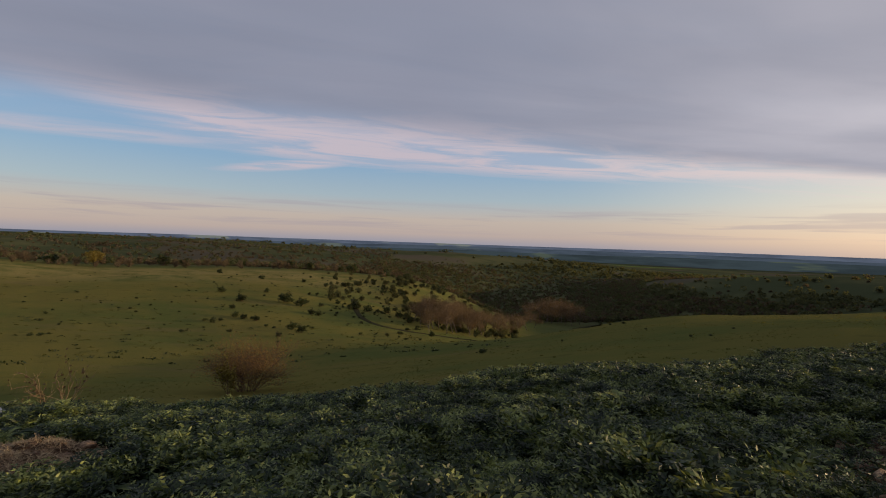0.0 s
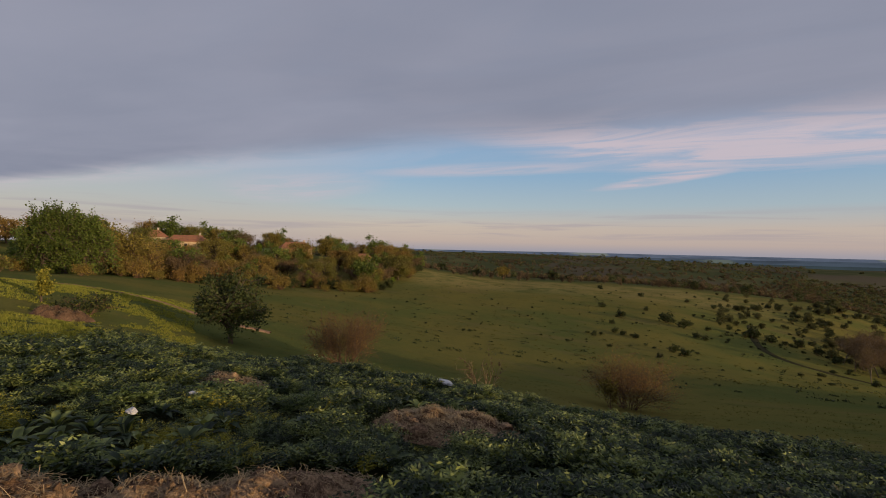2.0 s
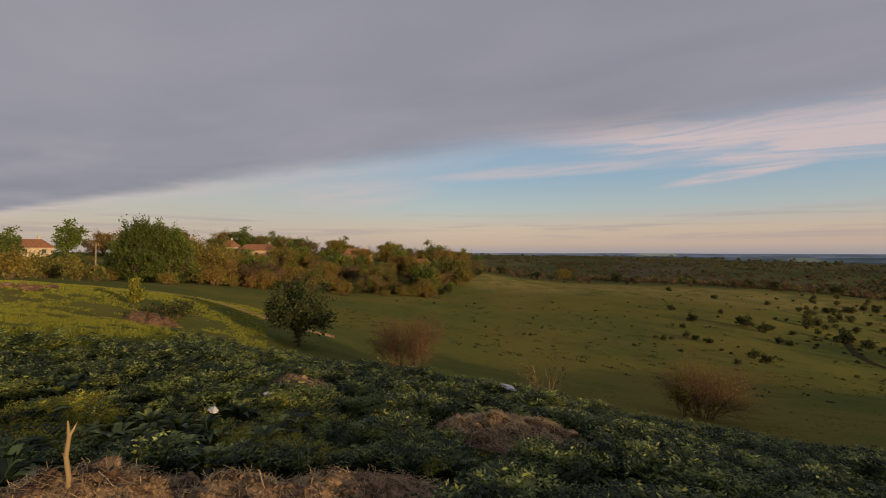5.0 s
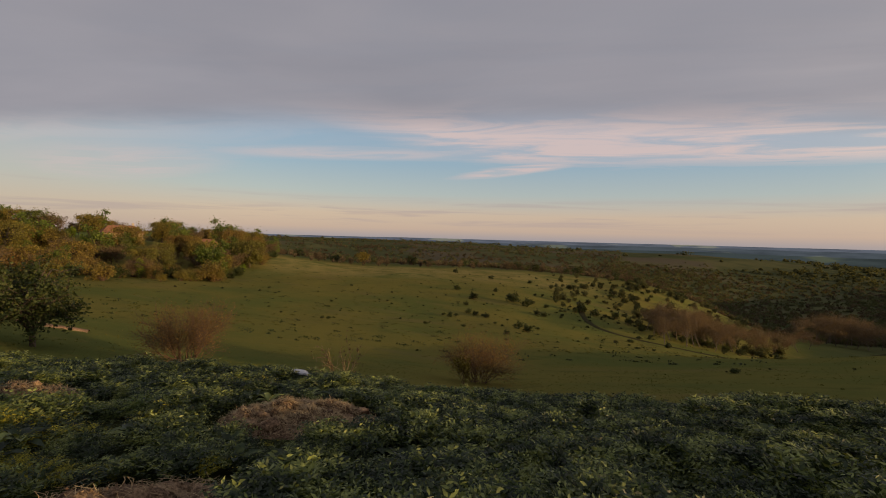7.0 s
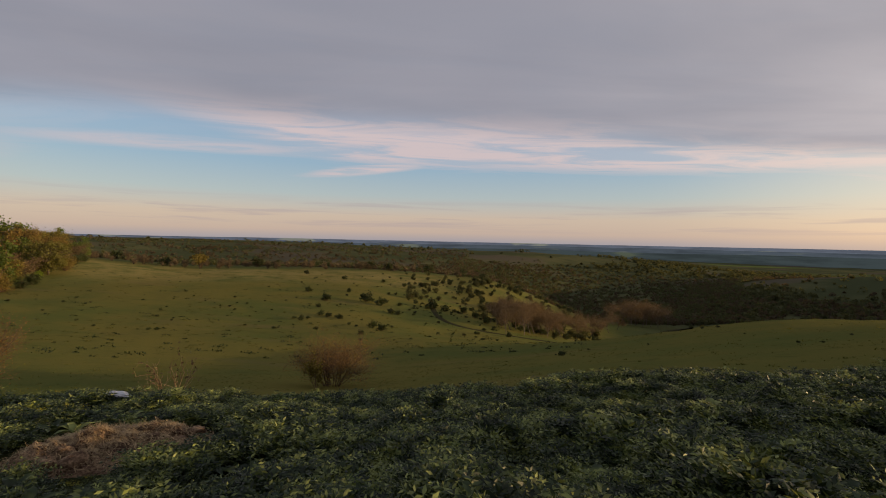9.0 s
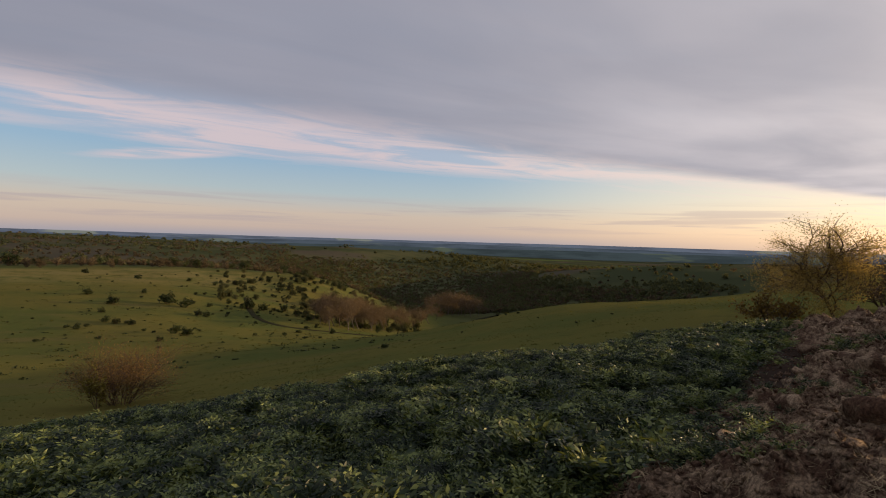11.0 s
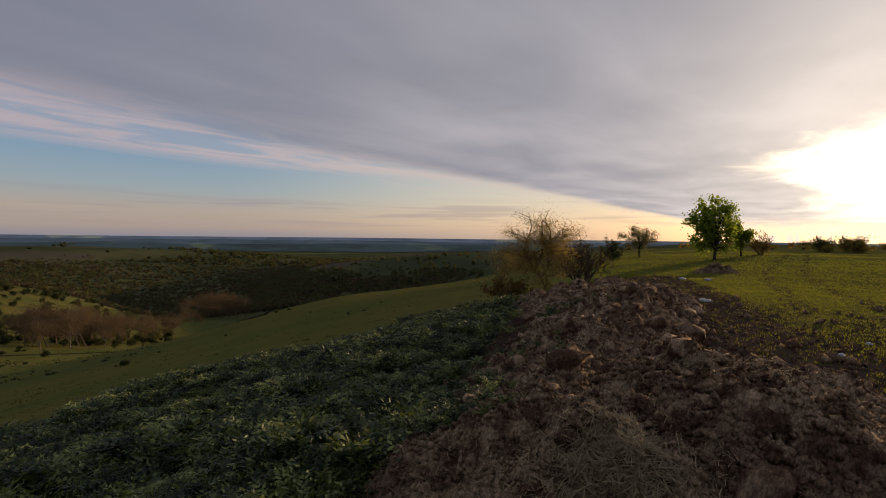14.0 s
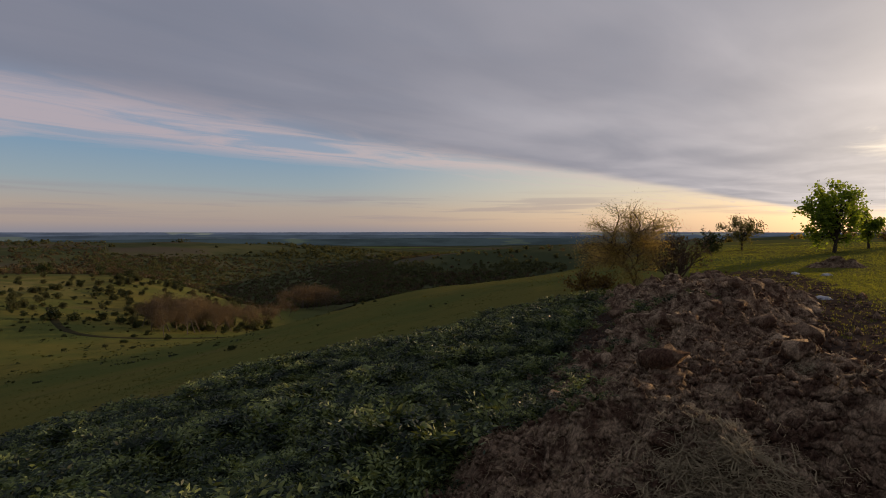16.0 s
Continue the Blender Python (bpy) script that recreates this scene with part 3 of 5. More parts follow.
def tubes(paths, sides=5):
    """Tapered tubes along broken lines: (points, radii) each. Gives verts and quads."""
    verts, faces, base = [], [], 0
    ring = np.arange(sides) * 2 * np.pi / sides
    for pts, rad in paths:
        pts = np.asarray(pts, float)
        tan = np.gradient(pts, axis=0)
        tan /= np.linalg.norm(tan, axis=1)[:, None] + 1e-9
        side = np.cross(tan, np.where(np.abs(tan[:, 2:3]) > 0.9, [[1.0, 0, 0]], [[0, 0, 1.0]]))
        side /= np.linalg.norm(side, axis=1)[:, None] + 1e-9
        over = np.cross(tan, side)
        r = np.asarray(rad, float)[:, None, None]
        v = pts[:, None, :] + r * (np.cos(ring)[None, :, None] * side[:, None, :] + np.sin(ring)[None, :, None] * over[:, None, :])
        n = len(pts)
        i = base + np.arange(n * sides).reshape(n, sides)
        j = np.roll(i, -1, axis=1)
        faces.append(np.stack([i[:-1], j[:-1], j[1:], i[1:]], -1).reshape(-1, 4))
        verts.append(v.reshape(-1, 3))
        base += n * sides
    return np.concatenate(verts), np.concatenate(faces)


def unit(v):
    return v / (np.linalg.norm(v, axis=-1, keepdims=True) + 1e-9)


def leaf_quads(rng, places, size, flat=0.5, slim=0.45):
    """A diamond leaf at each place, turned at random, the more level the higher flat is."""
    n = len(places)
    along = unit(rng.normal(size=(n, 3)) * [1, 1, 1 - 0.6 * flat])
    normal = unit(rng.normal(size=(n, 3)) * (1 - flat) + [0, 0, flat])
    across = unit(np.cross(along, normal))
    s = (size * rng.uniform(0.6, 1.35, n))[:, None]
    lift = unit(np.cross(across, along)) * s * 0.12
    a, b = places - along * s * 0.5, places + along * s * 0.5
    v = np.stack([a, places + across * s * slim - lift, b, places - across * s * slim - lift], 1)
    return v.reshape(-1, 3), np.arange(4 * n).reshape(n, 4)


def grow(rng, start, heading, length, radius, depth, kids=(5, 4, 4), wobble=0.22, lift=0.06, shrink=0.58, fan=0.9, paths=None, tips=None, first=0.35):
    """Branches, by forking: fills paths with limbs and tips with the outer twigs' points."""
    n = 6 if depth > 1 else 4
    pts, way = [np.array(start, float)], unit(np.array(heading, float))
    for _ in range(n - 1):
        way = unit(way + rng.normal(size=3) * wobble + [0, 0, lift])
        pts.append(pts[-1] + way * length / (n - 1))
    pts = np.array(pts)
    paths.append((pts, np.linspace(radius, radius * (0.45 if depth else 0.3), n)))
    if depth <= 0:
        tips.append(pts)
        return
    for k in range(kids[depth - 1]):
        u = first + (1 - first) * (k + rng.uniform(0.2, 1.0)) / kids[depth - 1]
        f = min(u, 0.999) * (n - 1)
        i = int(f)
        p = pts[i] + (pts[i + 1] - pts[i]) * (f - i)
        axis = unit(pts[i + 1] - pts[i])
        out = unit(np.cross(axis, rng.normal(size=3)))
        grow(rng, p, axis + out * fan * rng.uniform(0.6, 1.2), length * shrink * rng.uniform(0.75, 1.2), radius * 0.52, depth - 1,
             kids, wobble, lift, shrink, fan, paths, tips, 0.25)
    tips.append(pts[-2:])


def tip_cloud(rng, tips, count, spread):
    """Places scattered about the outer twigs."""
    w = np.array([len(t) for t in tips], float)
    pick = rng.choice(len(tips), count, p=w / w.sum())
    out = np.empty((count, 3))
    for i, k in enumerate(pick):
        t = tips[k]
        f = rng.uniform(0, len(t) - 1.001)
        j = int(f)
        out[i] = t[j] + (t[j + 1] - t[j]) * (f - j)
    return out + rng.normal(size=(count, 3)) * spread


def stretch(v, scale):
    """Widen a crown without fattening the foot of the trunk."""
    grown = np.clip(v[:, 2:3] * scale[2] / 0.8, 0, 1)
    return v * (scale[2] + (scale - scale[2]) * grown)


def make_tree(name, seed, height, bark, leaf, count, leaf_size, trunk=0.25, spread=0.9, depth=3, kids=(4, 4, 6), thick=0.045, puff=0.12, fan=0.9, lift=0.06, flat=0.4, width=0.0):
    """A tree with one trunk at its own origin: trunk with limbs, and a crown of leaves."""
    rng = np.random.default_rng(seed)
    paths, tips = [], []
    grow(rng, (0, 0, -0.15), (rng.normal() * 0.05, rng.normal() * 0.05, 1), height * 0.62, height * thick, depth, kids, 0.16, lift, 0.62, fan * spread, paths, tips, trunk)
    v, f = tubes(paths)
    top = max(v[:, 2].max(), 0.1)
    scale = np.full(3, (height - puff) / top)
    if width:
        wide = np.percentile(np.abs(v[:, :2]), 97) * 2
        scale[:2] = (width - puff) / wide
    root = new(name)
    part("trunk", mesh_from("trunk", stretch(v, scale), f, bark, True), root)
    if count:
        lv, lf = leaf_quads(rng, stretch(tip_cloud(rng, tips, count, puff), scale), leaf_size, flat)
        lv[:, 2] = np.maximum(lv[:, 2], 0.05)
        part("crown", mesh_from("crown", lv, lf, leaf), root)
    return root


def make_round_tree(name, seed, height, width, bark, leaf, count, leaf_size, lobes=26, bole=0.22, thick=0.03, puff=0.2, flat=0.35, low=0.25, peak=0.0):
    """A leafy tree: limbs reach from the trunk to lobes of foliage that make up an uneven crown."""
    rng = np.random.default_rng(seed)
    half = np.array([width / 2, width / 2, height * (1 - low) / 2])
    mid = np.array([0, 0, height * (1 + low) / 2])
    where = unit(rng.normal(size=(lobes, 3))) * (rng.uniform(0.35, 0.86, (lobes, 1)))
    where[:, 2] += 0.06
    where[:, :2] *= 1 - peak * where[:, 2:3]
    spots = mid + where * half * rng.uniform(0.85, 1.1, (lobes, 1))
    paths, twigs = [], []
    lean = rng.normal(size=2) * 0.04 * height
    trunk = np.array([[0, 0, -0.15], [lean[0] * 0.2, lean[1] * 0.2, height * bole], [lean[0] * 0.6, lean[1] * 0.6, height * 0.45], [lean[0], lean[1], height * 0.72]])
    paths.append((trunk, height * thick * np.array([1.15, 0.85, 0.6, 0.25])))
    for p in spots:
        u = rng.uniform(0.9, 2.4)
        i = int(u)
        s = trunk[i] + (trunk[min(i + 1, 3)] - trunk[i]) * (u - i)
        bend = s + (p - s) * 0.5 + rng.normal(size=3) * 0.05 * height + [0, 0, 0.03 * height]
        paths.append((np.array([s, bend, p]), height * thick * np.array([0.4, 0.25, 0.1])))
        for _ in range(5):
            q = p + unit(rng.normal(size=3)) * half * rng.uniform(0.2, 0.42)
            paths.append((np.array([bend * 0.3 + p * 0.7, p * 0.4 + q * 0.6, q]), height * thick * np.array([0.12, 0.08, 0.03])))
            twigs.append(np.array([p, q]))
    root = new(name)
    v, f = tubes(paths)
    part("trunk", mesh_from("trunk", v, f, bark, True), root)
    fine = tip_cloud(rng, twigs, count, puff)
    lv, lf = leaf_quads(rng, fine, leaf_size, flat)
    lv[:, 2] = np.maximum(lv[:, 2], 0.05)
    part("crown", mesh_from("crown", lv, lf, leaf), root)
    return root


def make_shrub(name, seed, height, width, bark, leaf, count, leaf_size, stems=11, kids=(4, 5), puff=0.1, thick=0.02, flat=0.3, lean=0.75):
    """A shrub of many stems from the ground, with twigs and leaves or buds."""
    rng = np.random.default_rng(seed)
    paths, tips = [], []
    for k in range(stems):
        a = 2 * np.pi * (k + rng.uniform()) / stems
        o = lean * rng.uniform(0.15, 1.0)
        grow(rng, (0.06 * width * math.cos(a), 0.06 * width * math.sin(a), -0.1), (o * math.cos(a), o * math.sin(a), 1.0), height * rng.uniform(0.6, 0.9), height * thick,
             2, kids, 0.2, 0.05, 0.55, 0.8, paths, tips, 0.2)
    v, f = tubes(paths, 4)
    s = np.array([width / max(np.ptp(v[:, 0]), np.ptp(v[:, 1])), width / max(np.ptp(v[:, 0]), np.ptp(v[:, 1])), height / v[:, 2].max()])
    root = new(name)
    part("branchwork", mesh_from("branchwork", v * s, f, bark, True), root)
    if count:
        lv, lf = leaf_quads(rng, tip_cloud(rng, tips, count, puff) * s, leaf_size, flat)
        lv[:, 2] = np.maximum(lv[:, 2], 0.02)
        part("foliage", mesh_from("foliage", lv, lf, leaf), root)
    return root


def stand(ob, az, dist, size=1.0, turn=None, sink=0.0, squash=1.0):
    """The pose that sets a thing on the land."""
    x, y = at(az, dist)
    turn = (az * 37.7 + dist * 11.3) % 360 if turn is None else turn
    return Matrix.LocRotScale((x, y, float(ground_z(x, y)) - sink), Euler((0, 0, radians(turn))), (size, size, size * squash))


def stand_all(proto, places, label, category, group):
    """Set the prototype at the first place and copies at the rest; places: azimuth, distance, size."""
    for k, (az, dist, size) in enumerate(places):
        m = stand(proto, az, dist, size)
        if k == 0:
            tagged(proto, label, category, group)
            proto.matrix_basis = m
        else:
            copy_thing(proto, m)


# single trees and shrubs on the near slope
ob = make_round_tree("orchard_tree", 5, 3.7, 4.5, BARK, DARKLEAF, 6500, 0.12, 50, 0.14, 0.03, 0.13, low=0.04, peak=0.35)
ob.matrix_basis = stand(ob, 66.4, 25.1)
tagged(ob, "small dark green orchard tree with a round crown on the slope", "tree")
ob = make_shrub("brown_shrub", 6, 2.2, 4.4, TWIG, GOLDBUD, 7500, 0.036, 30, (7, 8), 0.16, 0.008, lean=1.1)
ob.matrix_basis = stand(ob, 54.0, 24.5, 1.4)
tagged(ob, "half-bare brown shrub with thin twigs on the meadow slope", "shrub")
ob = make_shrub("russet_shrub", 7, 2.7, 4.7, TWIG, GOLDBUD, 8500, 0.040, 30, (7, 8), 0.22, 0.006, lean=1.05)
ob.matrix_basis = stand(ob, 21.6, 26.5, 1.3)
tagged(ob, "russet budding shrub with bare lower stems below the bank", "shrub")
ob = make_shrub("yellowing_shrub", 8, 2.0, 1.2, TWIG, OLIVELEAF, 900, 0.10, 7, (4, 4), 0.08, 0.014, lean=0.35)
ob.matrix_basis = stand(ob, 23.4, 24.9)
tagged(ob, "slender yellow-green sapling beside the russet shrub", "shrub")
ob = make_shrub("dead_shrub", 9, 1.3, 1.6, STRAW, BUDLEAF, 90, 0.06, 6, (3, 4), 0.05, 0.014)
ob.matrix_basis = stand(ob, 38.2, 12.6)
tagged(ob, "small dead shrub of pale bare twigs at the bank's brow", "shrub")
ob = make_tree("yellow_sapling", 10, 1.5, BARK, MUSTARD, 1300, 0.10, trunk=0.3, kids=(3, 4, 4), depth=2, puff=0.1, width=1.1)
ob.matrix_basis = stand(ob, 82.6, 27.0)
tagged(ob, "small yellow-green sapling lit by the low sun", "tree")
ob = make_shrub("dark_scrub", 11, 0.9, 2.6, TWIG, DARKLEAF, 900, 0.10, 10, (4, 4), 0.1)
ob.matrix_basis = stand(ob, 79.4, 25.5)
tagged(ob, "low dark scrub beside the reddish mound", "shrub")
# on the plateau towards the sun
ob = make_tree("budding_tree", 21, 3.4, TWIG, SPRINGBUD, 34000, 0.032, trunk=0.10, spread=1.2, kids=(7, 7, 9), thick=0.016, puff=0.13, fan=1.0, lift=0.05, width=4.4)
ob.matrix_basis = stand(ob, -50.8, 22.5, 1.12, turn=40)
tagged(ob, "nearly bare spreading tree with a few buds at the plateau edge", "tree")
ob = make_shrub("olive_shrub", 22, 1.5, 2.2, TWIG, OLIVELEAF, 1100, 0.10, 10, (4, 5), 0.1)
ob.matrix_basis = stand(ob, -46.0, 20.5, 1.05)
tagged(ob, "low olive-green shrub at the foot of the bare tree", "shrub")
ob = make_shrub("russet_shrub", 23, 2.0, 3.0, TWIG, BUDLEAF, 1200, 0.08, 14, (5, 5), 0.1)
ob.matrix_basis = stand(ob, -54.6, 25.5, 1.3)
tagged(ob, "bare russet shrub behind the budding tree", "shrub")
ob = make_shrub("round_bush", 24, 2.6, 2.8, TWIG, DARKLEAF, 1900, 0.14, 12, (4, 5), 0.16, flat=0.2)
ob.matrix_basis = stand(ob, -57.8, 52)
tagged(ob, "round dark green bush on the plateau", "bush")
ob = make_round_tree("small_round_tree", 25, 3.6, 4.6, BARK, OLIVELEAF, 3600, 0.11, 28, puff=0.15, low=0.03)
ob.matrix_basis = stand(ob, -60.7, 55)
tagged(ob, "small round olive tree on the plateau", "tree")
ob = make_round_tree("leafy_tree", 26, 5.2, 4.7, BARK, GREENLEAF, 5600, 0.19, 44, 0.14, 0.025, 0.19, low=0.06)
ob.matrix_basis = stand(ob, -68.0, 45)
tagged(ob, "leafy bright green tree lit from behind beside the lane", "tree")
ob = make_round_tree("leafy_tree", 27, 3.4, 2.8, BARK, GREENLEAF, 2200, 0.18, 20, puff=0.16, low=0.15)
ob.matrix_basis = stand(ob, -70.4, 52)
tagged(ob, "smaller yellow-green tree behind the leafy one", "tree")
ob = make_shrub("bare_shrub", 28, 2.6, 3.4, TWIG, OLIVELEAF, 700, 0.12, 14, (5, 5), 0.1)
ob.matrix_basis = stand(ob, -72.0, 55)
tagged(ob, "thin half-bare shrub beside the leafy trees", "shrub")
plateau_bush = make_shrub("plateau_bush", 29, 2.4, 4.2, TWIG, OLIVELEAF, 1400, 0.2, 12, (4, 4), 0.25)
skyline = np.random.default_rng(58)
stand_all(plateau_bush, [(-79.2, 105, 1.15)] + [(skyline.uniform(-94, -71.5), skyline.uniform(92, 170), 0.3 + 0.8 * skyline.uniform() ** 2) for _ in range(30)],
          "low hazy olive bush on the skyline of the plateau", "bush", "bushes along the plateau")

# scattered bushes on the far meadow
hawthorn = make_shrub("hawthorn_bush", 31, 1.7, 2.2, TWIG, DARKLEAF, 620, 0.22, 9, (3, 4), 0.16, flat=0.2)
low_bush = make_shrub("low_bush", 32, 1.0, 2.0, TWIG, DARKLEAF, 420, 0.2, 9, (3, 3), 0.14, flat=0.2)
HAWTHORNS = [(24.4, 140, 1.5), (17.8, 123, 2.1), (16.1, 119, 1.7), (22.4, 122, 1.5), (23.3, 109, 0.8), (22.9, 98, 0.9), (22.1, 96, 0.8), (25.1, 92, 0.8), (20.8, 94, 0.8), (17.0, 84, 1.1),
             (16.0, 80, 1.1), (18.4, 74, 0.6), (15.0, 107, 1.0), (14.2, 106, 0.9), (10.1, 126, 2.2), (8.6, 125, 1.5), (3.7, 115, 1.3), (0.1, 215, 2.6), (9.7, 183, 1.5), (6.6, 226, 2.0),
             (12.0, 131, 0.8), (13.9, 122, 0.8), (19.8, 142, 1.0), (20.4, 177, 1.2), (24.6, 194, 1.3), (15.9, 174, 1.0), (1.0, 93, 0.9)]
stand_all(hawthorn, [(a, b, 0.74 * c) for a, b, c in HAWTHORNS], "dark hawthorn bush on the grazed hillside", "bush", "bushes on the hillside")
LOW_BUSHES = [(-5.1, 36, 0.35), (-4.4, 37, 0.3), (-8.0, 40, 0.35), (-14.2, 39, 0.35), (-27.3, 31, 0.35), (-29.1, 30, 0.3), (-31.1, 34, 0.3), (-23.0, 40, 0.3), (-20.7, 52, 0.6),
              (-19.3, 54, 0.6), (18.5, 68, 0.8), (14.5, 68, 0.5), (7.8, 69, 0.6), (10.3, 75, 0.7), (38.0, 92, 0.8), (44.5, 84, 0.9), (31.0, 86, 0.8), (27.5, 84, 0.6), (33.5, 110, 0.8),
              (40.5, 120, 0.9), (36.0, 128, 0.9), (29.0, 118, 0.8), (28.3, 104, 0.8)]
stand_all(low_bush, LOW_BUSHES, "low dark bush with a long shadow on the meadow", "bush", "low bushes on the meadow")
rng = np.random.default_rng(50)
more = []
while len(more) < 130:
    az, dist = rng.uniform(2, 26), rng.uniform(78, 195)
    if rng.uniform() < 0.35 + 0.65 * (az < 14):
        more.append((az, dist, rng.uniform(0.45, 0.95)))
while len(more) < 165:
    more.append((rng.uniform(26, 56), rng.uniform(75, 150), rng.uniform(0.35, 0.8)))
stand_all(copy_thing(low_bush, Matrix()), more, "small dark bush scattered over the hillside", "bush", "small bushes on the hillside")
slope_bush = make_shrub("slope_bush", 33, 2.0, 3.0, TWIG, FARLEAF, 520, 0.3, 9, (3, 4), 0.2, flat=0.2)
dark_bush = make_shrub("dark_bush", 37, 2.3, 3.2, TWIG, DARKLEAF, 560, 0.3, 9, (3, 4), 0.22, flat=0.2)
more = [(rng.uniform(-9, 9), rng.uniform(118, 225), rng.uniform(0.6, 1.35)) for _ in range(48)] + [(rng.uniform(6, 16), rng.uniform(120, 210), rng.uniform(0.45, 0.9)) for _ in range(28)]
more += [(rng.uniform(-9, 6), rng.uniform(108, 128), rng.uniform(0.6, 1.2)) for _ in range(9)] + [(rng.uniform(-7, 5), rng.uniform(150, 235), rng.uniform(0.6, 1.3)) for _ in range(36)]
stand_all(dark_bush, more, "dense dark thorn bush on the flank of the hill", "bush", "thorn bushes on the flank")
more = [(rng.uniform(-9, 6), rng.uniform(125, 225), rng.uniform(0.5, 1.3)) for _ in range(120)]
more += [(rng.uniform(4, 13), rng.uniform(140, 215), rng.uniform(0.5, 1.0)) for _ in range(40)]
more += [(rng.uniform(-46, -14), rng.uniform(230, 400), rng.uniform(0.6, 1.6)) for _ in range(45)]
stand_all(slope_bush, more, "olive scrub bush on the valley side", "bush", "scrub bushes on the valley sides")
russet_tree = make_tree("russet_tree", 34, 8.5, PALEBARK, BUDLEAF, 3600, 0.14, trunk=0.25, spread=0.9, kids=(5, 6, 7), puff=0.4, thick=0.012, width=7.2)
RUSSETS = [(-1.5, 112, 1.05), (1.3, 100, 0.7), (0.2, 118, 1.0), (-2.8, 122, 1.05), (-4.2, 129, 0.85), (-6.3, 140, 0.8), (-7.6, 146, 0.8), (-8.9, 160, 0.8), (-13.0, 250, 1.3), (-14.2, 255, 1.3), (-15.6, 260, 1.2),
           (-3.4, 112, 0.7), (2.4, 112, 0.8), (3.2, 120, 0.7), (-0.4, 126, 1.0), (-5.4, 132, 0.8), (-10.2, 175, 0.8), (-2.2, 132, 0.9), (-11.0, 190, 0.8), (1.8, 130, 0.9), (-0.8, 106, 0.95), (-2.0, 116, 1.1), (0.8, 112, 1.05), (-3.6, 120, 0.9), (-5.0, 126, 0.9), (-6.8, 142, 0.95), (-8.2, 152, 0.9),
           (-10.6, 215, 1.2), (-11.4, 222, 1.4), (-12.2, 228, 1.5), (-12.9, 225, 1.4), (-13.6, 230, 1.5), (-14.4, 232, 1.4), (-15.2, 228, 1.3), (-16.0, 236, 1.2), (-12.5, 240, 1.5), (-14.0, 244, 1.5)]
stand_all(russet_tree, RUSSETS, "russet leafless tree with a pale trunk in the hollow", "tree", "russet trees in the hollow")
hedge_shrub = make_shrub("hedge_shrub", 35, 6.6, 7.0, BARK, GREYBUD, 1300, 0.28, 13, (5, 5), 0.45)
more = [(a + rng.uniform(-0.5, 0.5), 222 + rng.uniform(-6, 40), rng.uniform(0.4, 1.15)) for a in np.arange(5.5, 46, 0.55)]
stand_all(hedge_shrub, more, "brown leafless shrub in the hedge along the hill's crest", "shrub", "hedge along the crest")
more = [(a + rng.uniform(-1.2, 1.2), 228 + rng.uniform(-8, 30), rng.uniform(0.8, 1.7)) for a in np.arange(4, 48, 2.9)]
stand_all(copy_thing(dark_bush, Matrix()), more, "dark thorn bush in the hedge along the hill's crest", "bush", "dark bushes along the crest")
ob = make_round_tree("golden_tree", 36, 6.6, 7.5, BARK, OLIVELEAF, 1600, 0.42, 24, puff=0.35)
ob.matrix_basis = stand(ob, 35.5, 216)
tagged(ob, "golden green tree standing alone on the crest", "tree")

# the village trees
rng = np.random.default_rng(55)
round_tree = make_round_tree("village_tree", 41, 7.0, 7.4, BARK, OLIVELEAF, 5200, 0.24, 34, puff=0.34, low=0.02)
brown_tree = make_tree("brown_tree", 42, 7.5, BARK, BUDLEAF, 3600, 0.24, trunk=0.12, spread=1.1, kids=(5, 6, 7), puff=0.3, thick=0.014, width=8.0)
garden_tree = make_round_tree("garden_tree", 45, 6.5, 6.4, BARK, GARDENLEAF, 2600, 0.32, 26, puff=0.32, low=0.0)
dark_thicket = make_shrub("dark_thicket", 43, 4.5, 6.0, TWIG, DARKLEAF, 2000, 0.36, 14, (4, 5), 0.45, flat=0.2)
golden_thicket = make_shrub("golden_thicket", 48, 4.6, 6.2, TWIG, OLIVELEAF, 2600, 0.22, 14, (5, 6), 0.4, flat=0.2)
bright_tree = make_round_tree("bright_tree", 44, 8.0, 5.6, BARK, GREENLEAF, 2200, 0.36, 30, puff=0.3, low=0.1)
tall_tree = make_round_tree("tall_tree", 46, 9.0, 6.6, BARK, GARDENLEAF, 9500, 0.21, 60, puff=0.24, low=-0.10, peak=0.9)


def along_edge(step, low, high, depth_lo, depth_hi, size_lo, size_hi):
    """Places on a belt: its near edge runs from 92 m out at azimuth 98 to 135 m at azimuth 46."""
    out = []
    for a in np.arange(low, high, step):
        a = a + rng.uniform(-0.5, 0.5) * step
        near = np.interp(a, [44, 50, 66, 78, 82, 98], [210, 138, 134, 100, 92, 88])
        out.append((a, near + rng.uniform(depth_lo, depth_hi), rng.uniform(size_lo, size_hi)))
    return out


stand_all(dark_thicket, along_edge(1.3, 45, 82, 0, 12, 0.6, 1.15) + along_edge(2.2, 94.5, 110, 0, 10, 0.6, 0.9), "dark green thicket at the village's edge", "shrub", "thickets by the village")
stand_all(golden_thicket, along_edge(1.7, 47, 81, 1, 18, 0.6, 1.35) + along_edge(1.5, 94, 112, -14, 14, 0.7, 1.2), "golden green thicket lit by the low sun at the village's edge", "shrub", "golden thickets by the village")
stand_all(brown_tree, along_edge(1.6, 46, 82, 2, 40, 0.7, 1.25) + along_edge(3.2, 47, 88, 80, 115, 1.0, 1.35), "brown budding tree at the village's edge", "tree", "trees by the village")
